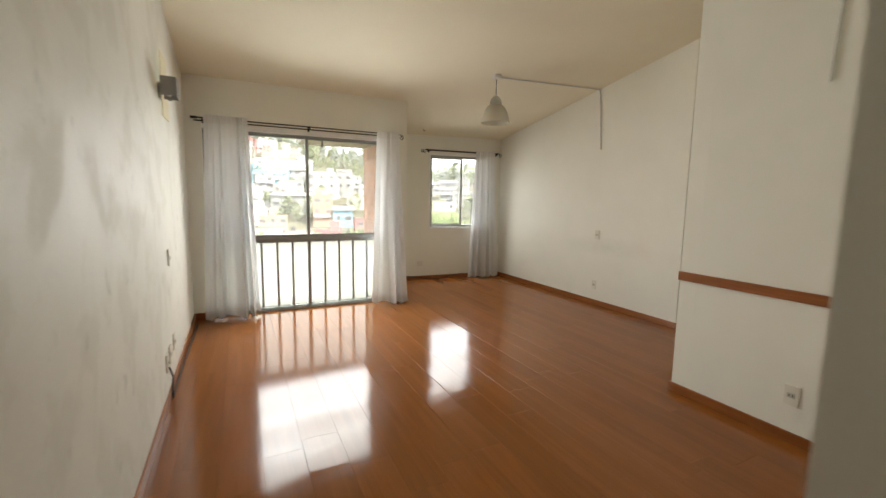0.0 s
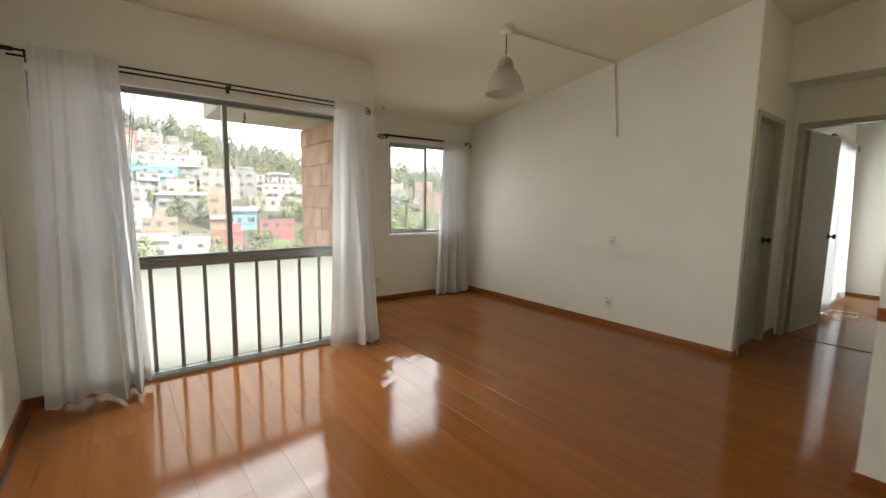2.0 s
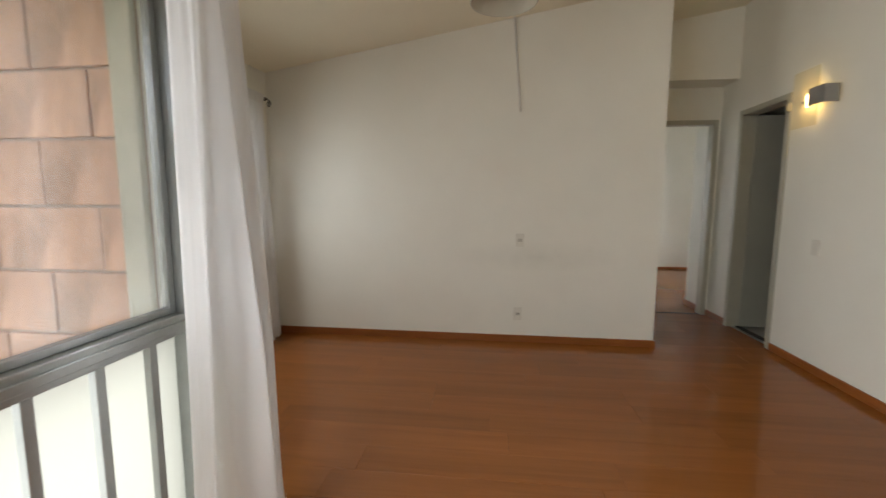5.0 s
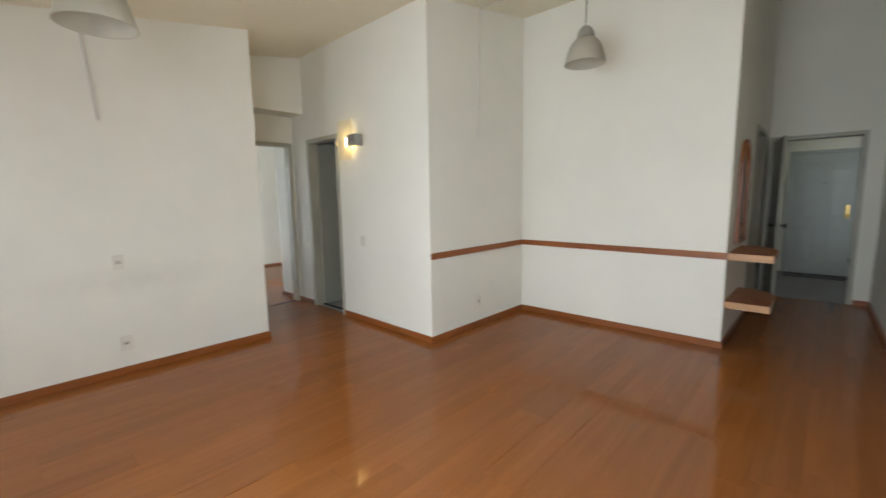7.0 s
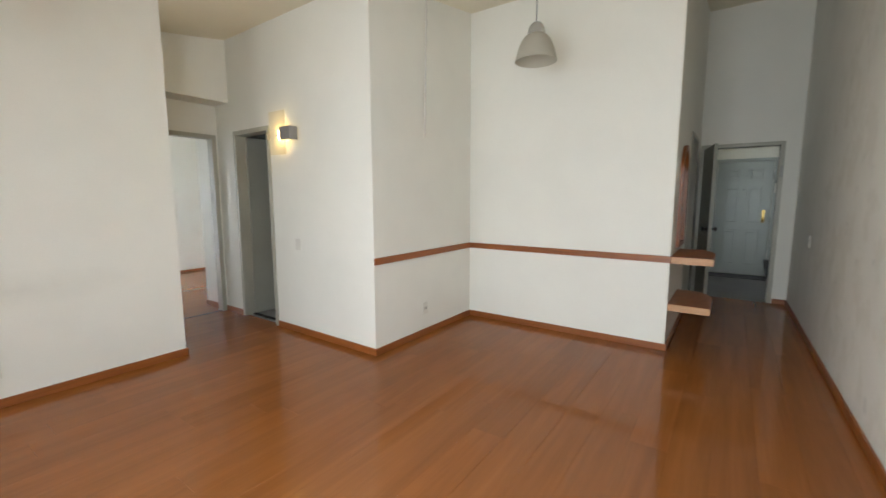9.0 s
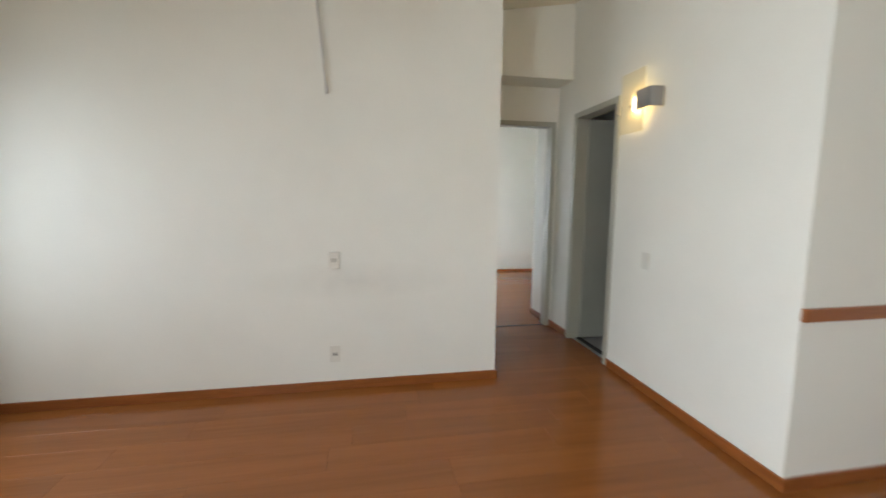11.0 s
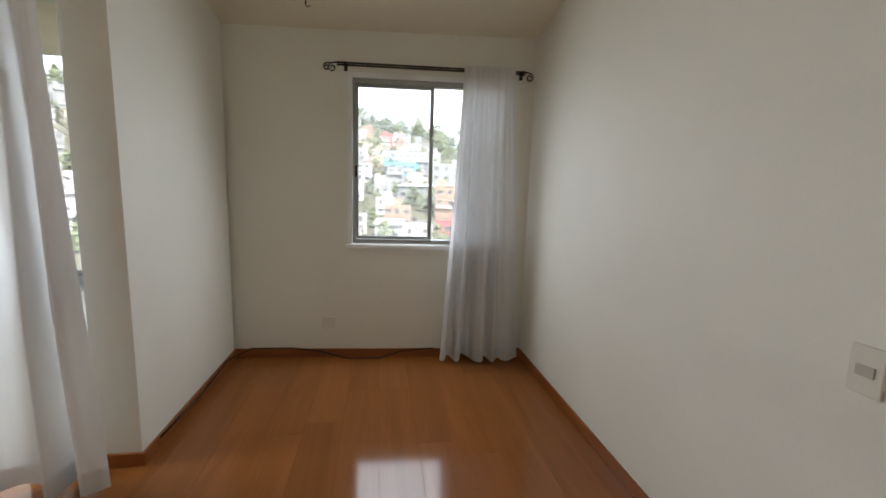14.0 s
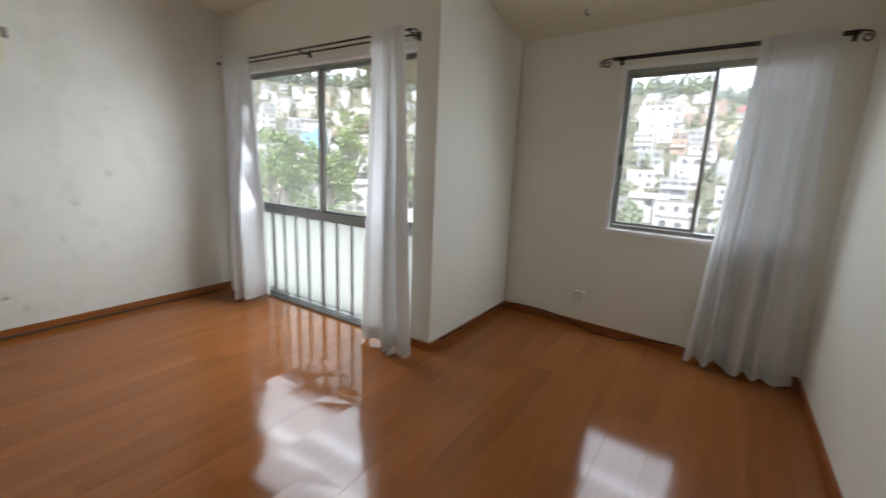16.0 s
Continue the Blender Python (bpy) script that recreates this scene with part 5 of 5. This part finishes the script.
def tree(x, y, height, width, label, material=LEAF, leaves=2600, size=0.28, seed=1):
    rnd = random.Random(seed)
    zb = hill(x, y)
    t = thing("tree", (x, y, zb), label, "tree", "valley trees")
    bm = bmesh.new()
    tops = []
    rings = [(x + rnd.uniform(-0.2, 0.2) * k, y + rnd.uniform(-0.2, 0.2) * k, zb - 1 + (height * 0.55 + 1) * k / 5) for k in range(6)]
    for k in range(5):
        tube(bm, [rings[k], rings[k + 1]], height * 0.022 * (1 - 0.13 * k), 8)
    for k in range(9):
        base = Vector(rings[2 + k % 4])
        a = rnd.uniform(0, 6.28)
        tip = base + Vector((math.cos(a) * width * rnd.uniform(0.22, 0.42), math.sin(a) * width * rnd.uniform(0.22, 0.42), height * rnd.uniform(0.12, 0.36)))
        mid = (base + tip) / 2 + Vector((0, 0, height * 0.03))
        tube(bm, [base, mid, tip], height * 0.008, 6)
        tops.append(tip)
    part("trunk", bm, BARK, t)
    verts, faces = [], []
    for k in range(16):
        c = Vector(tops[k % len(tops)]) + Vector((rnd.gauss(0, width * 0.09), rnd.gauss(0, width * 0.09), rnd.gauss(0, height * 0.07)))
        if k > 11:
            c = Vector((x + rnd.gauss(0, width * 0.12), y + rnd.gauss(0, width * 0.12), zb + height * rnd.uniform(0.6, 0.9)))
        s = rnd.uniform(0.12, 0.24)
        leaf_cloud(verts, faces, c, (width * s, width * s, height * s * 0.55), leaves // 16, size, rnd)
    me = bpy.data.meshes.new("crown")
    o = origin[t]
    me.from_pydata([v - o for v in verts], [], faces)
    me.materials.append(material)
    ob = new("crown", me)
    ob.parent = t
    return t


tree(40.5, 104, 18, 11, "leafy light green tree in the valley", LEAF, 3600, 0.34, 2)
tree(30, 101, 8, 9, "low light green tree in the valley", LEAF, 2200, 0.3, 3)
tree(23, 99, 6, 8, "low light green shrubby tree", LEAF, 1800, 0.28, 4)
tree(24, 197, 7.5, 10, "round olive green tree among houses", LEAFM, 1500, 0.4, 5)
tree(-104, 81, 22, 14, "tall pale green tree in the valley", LEAF, 4200, 0.36, 6)
tree(-91, 94, 29, 12, "tall pale green tree in the valley", LEAF, 3800, 0.38, 7)
tree(46, 96, 15, 10, "leafy light green tree in the valley", LEAF, 3000, 0.34, 8)
tree(57, 92, 15, 12, "leafy light green tree in the valley", LEAF, 3000, 0.34, 9)
tree(-76, 100, 15, 11, "leafy green tree in the valley", LEAFM, 2400, 0.36, 10)
tree(-76, 57, 25, 13, "tall pale green tree in the valley", LEAF, 4200, 0.34, 11)
tree(-69, 65, 22, 11, "tall pale green tree in the valley", LEAF, 3600, 0.34, 12)


def palm(x, y, height, spread, label, seed):
    """A fan of drooping fronds on a straight trunk; each frond is a bent rib with rows of leaflets."""
    rnd = random.Random(seed)
    zb = hill(x, y)
    t = thing("palm_tree", (x, y, zb), label, "palm tree")
    part("trunk", tube(bmesh.new(), [(x + 0.1 * math.sin(k), y, zb - 1 + (height + 1) * k / 6) for k in range(7)], spread * 0.07, 10), BARK, t)
    verts, faces = [], []
    top = Vector((0, 0, height))
    for k in range(46):
        a, lift = k * 2.4, rnd.uniform(-0.5, 1.25)
        out = Vector((math.cos(a) * math.cos(lift), math.sin(a) * math.cos(lift), math.sin(lift)))
        side = Vector((-math.sin(a), math.cos(a), 0))
        length = spread * rnd.uniform(0.42, 0.52)
        for q in range(10):
            f = (q + 1) / 10
            p = top + out * length * f - Vector((0, 0, spread * 0.16 * f * f))
            for sgn in (-1, 1):
                tip = p + side * sgn * length * 0.24 * math.sin(math.pi * min(0.95, f * 0.8 + 0.15)) + out * length * 0.14 - Vector((0, 0, 0.06 * spread * f))
                n = len(verts)
                verts += [p, p + out * length * 0.05, tip]
                faces.append((n, n + 1, n + 2))
    me = bpy.data.meshes.new("crown")
    me.from_pydata(verts, [], faces)
    me.materials.append(LEAFM)
    ob = new("crown", me)
    ob.parent = t
    return t


for px, py, ps in ((41.4, 71.2, 4.6), (44.6, 69.4, 4.2)):
    palm(px, py, 0.75 - hill(px, py), ps, "tall green palm with a shaggy crown in the valley", int(px))


def wood_patch(name, label, spots, material, seed, conifer):
    """Far trees as one sheet of clumps, too many to count."""
    rnd = random.Random(seed)
    verts, faces = [], []
    for x, y, h in spots:
        zb = hill(x, y)
        n = 26 if conifer else 34
        for k in range(n):
            f = (k + 0.5) / n
            spread = h * (0.17 * (1 - f) + 0.012) if conifer else h * 0.34 * math.sqrt(max(0.05, 1 - (2 * f - 0.9) ** 2))
            for _ in range(3):
                a = rnd.uniform(0, 6.28)
                r = spread * rnd.uniform(0.3, 1.0)
                p = Vector((x + math.cos(a) * r, y + math.sin(a) * r, zb + h * (0.08 + 0.92 * f)))
                s = h * rnd.uniform(0.045, 0.085) * (1.15 - 0.7 * f if conifer else 1.1)
                u = Vector((rnd.gauss(0, 1), rnd.gauss(0, 1), rnd.gauss(0, 0.8))).normalized() * s
                w = u.orthogonal().normalized() * s * 0.8
                n0 = len(verts)
                verts += [p - u, p + w, p + u * 1.1, p - w]
                faces.append((n0, n0 + 1, n0 + 2, n0 + 3))
    me = bpy.data.meshes.new(name)
    me.from_pydata(verts, [], faces)
    me.materials.append(material)
    return tagged(new(name, me), label, "trees", kind="stuff")


rnd = random.Random(9)
conifers, rounds = [], []
for _ in range(2000):
    bearing = rnd.uniform(-62, 46)
    near = 330 if bearing > 8 else 425
    d = rnd.uniform(near, 620)
    p = (d * math.sin(radians(bearing)), d * math.cos(radians(bearing)))
    (conifers if rnd.random() < 0.62 else rounds).append((*p, rnd.uniform(9, 20) if rnd.random() < 0.62 else rnd.uniform(6, 11)))
wood_patch("ridge_conifers", "conifer wood along the ridge, paled by haze in its colour", conifers, LEAFD, 5, True)
wood_patch("ridge_trees", "green broadleaf wood along the ridge", rounds, LEAFM, 6, False)
spots = []
for _ in range(900):
    bearing, d = rnd.uniform(-60, 40), rnd.uniform(105, 400)
    x, y = d * math.sin(radians(bearing)), d * math.cos(radians(bearing))
    if all((x - a) ** 2 + (y - c - 4) ** 2 > 40 for a, c in placed):
        spots.append((x, y, rnd.uniform(3.5, 8)))
wood_patch("garden_trees", "green garden trees between the houses", spots, LEAFM, 7, False)

# ---------------------------------------------------------------- floor planks
PW, PL = 0.197, 1.21
rnd = random.Random(4)
shared = {}
swollen = {(2.055, 2.95, 4.65): 0.008, (1.858, 3.85, 4.55): 0.008, (1.661, 4.0, 4.4): 0.006, (1.464, 3.65, 4.15): 0.007, (2.252, 3.35, 3.85): 0.004,
           (1.267, 1.9, 2.55): 0.004, (1.07, 1.65, 2.2): 0.004, (0.873, 2.3, 2.7): 0.003, (0.282, 1.45, 1.8): 0.003}


def swelling(x, y, share=1.0):
    """How far a damp seam has risen at a point along it."""
    for (xs, s0, s1), dz in swollen.items():
        if abs(x - xs) < 0.02 and s0 < y < s1:
            return dz * share * math.sin(math.pi * (y - s0) / (s1 - s0)) ** 0.6
    return 0.0


for col in range(-13, 17):
    xa = 2.055 + col * PW
    xm = xa + PW / 2
    if xm < XL - 0.03 or xm > XD1 + 0.05:
        continue
    lo = YE if xm < XC else (YD - 0.04 if xm < XP else YS - 0.06)
    hi = YF + 0.005 if xm < XPI - 0.06 else (YN if xm < XS else YHN + 0.02)
    xa, xb = max(xa, XL), min(xa + PW, XD1 + 0.03)
    y = lo - rnd.uniform(0.1, 1.1)
    while y < hi:
        ya, yb = max(y, lo), min(y + PL, hi)
        y += PL
        if yb - ya < 0.03:
            continue
        g = 0.0002
        rows = 12 if any(min(abs(xa - k[0]), abs(xb - k[0])) < 0.02 and ya < k[2] and yb > k[1] for k in swollen) else 1
        key = (round(xb - xa, 3), round(yb - ya, 3)) if rows == 1 else (xa, ya)
        if key not in shared:
            wv, lv = (xb - xa) / 2 - g, (yb - ya) / 2 - g
            bev, verts, faces = 0.0005, [], []
            for k in range(rows + 1):
                yy = -lv + 2 * lv * k / rows
                yt = max(-lv + bev, min(lv - bev, yy))
                yo = (ya + yb) / 2 + yy
                ll, lr = swelling(xa, yo), swelling(xb, yo, 0.35)
                verts += [(-wv, yy, -0.012), (-wv, yy, ll - bev), (-wv + bev, yt, ll), (wv - bev, yt, lr), (wv, yy, lr - bev), (wv, yy, -0.012)]
                if k:
                    o = 6 * k
                    faces += [(o - 6 + q, o - 5 + q, o + 1 + q, o + q) for q in range(5)]
            faces += [(5, 4, 3, 2, 1, 0), tuple(6 * rows + q for q in range(6))]
            me = bpy.data.meshes.new("plank")
            me.from_pydata(verts, [], faces)
            me.materials.append(PLANK)
            shared[key] = me
        ob = new("plank", shared[key])
        ob.location = ((xa + xb) / 2, (ya + yb) / 2, 0)
        ob.parent = FLOOR
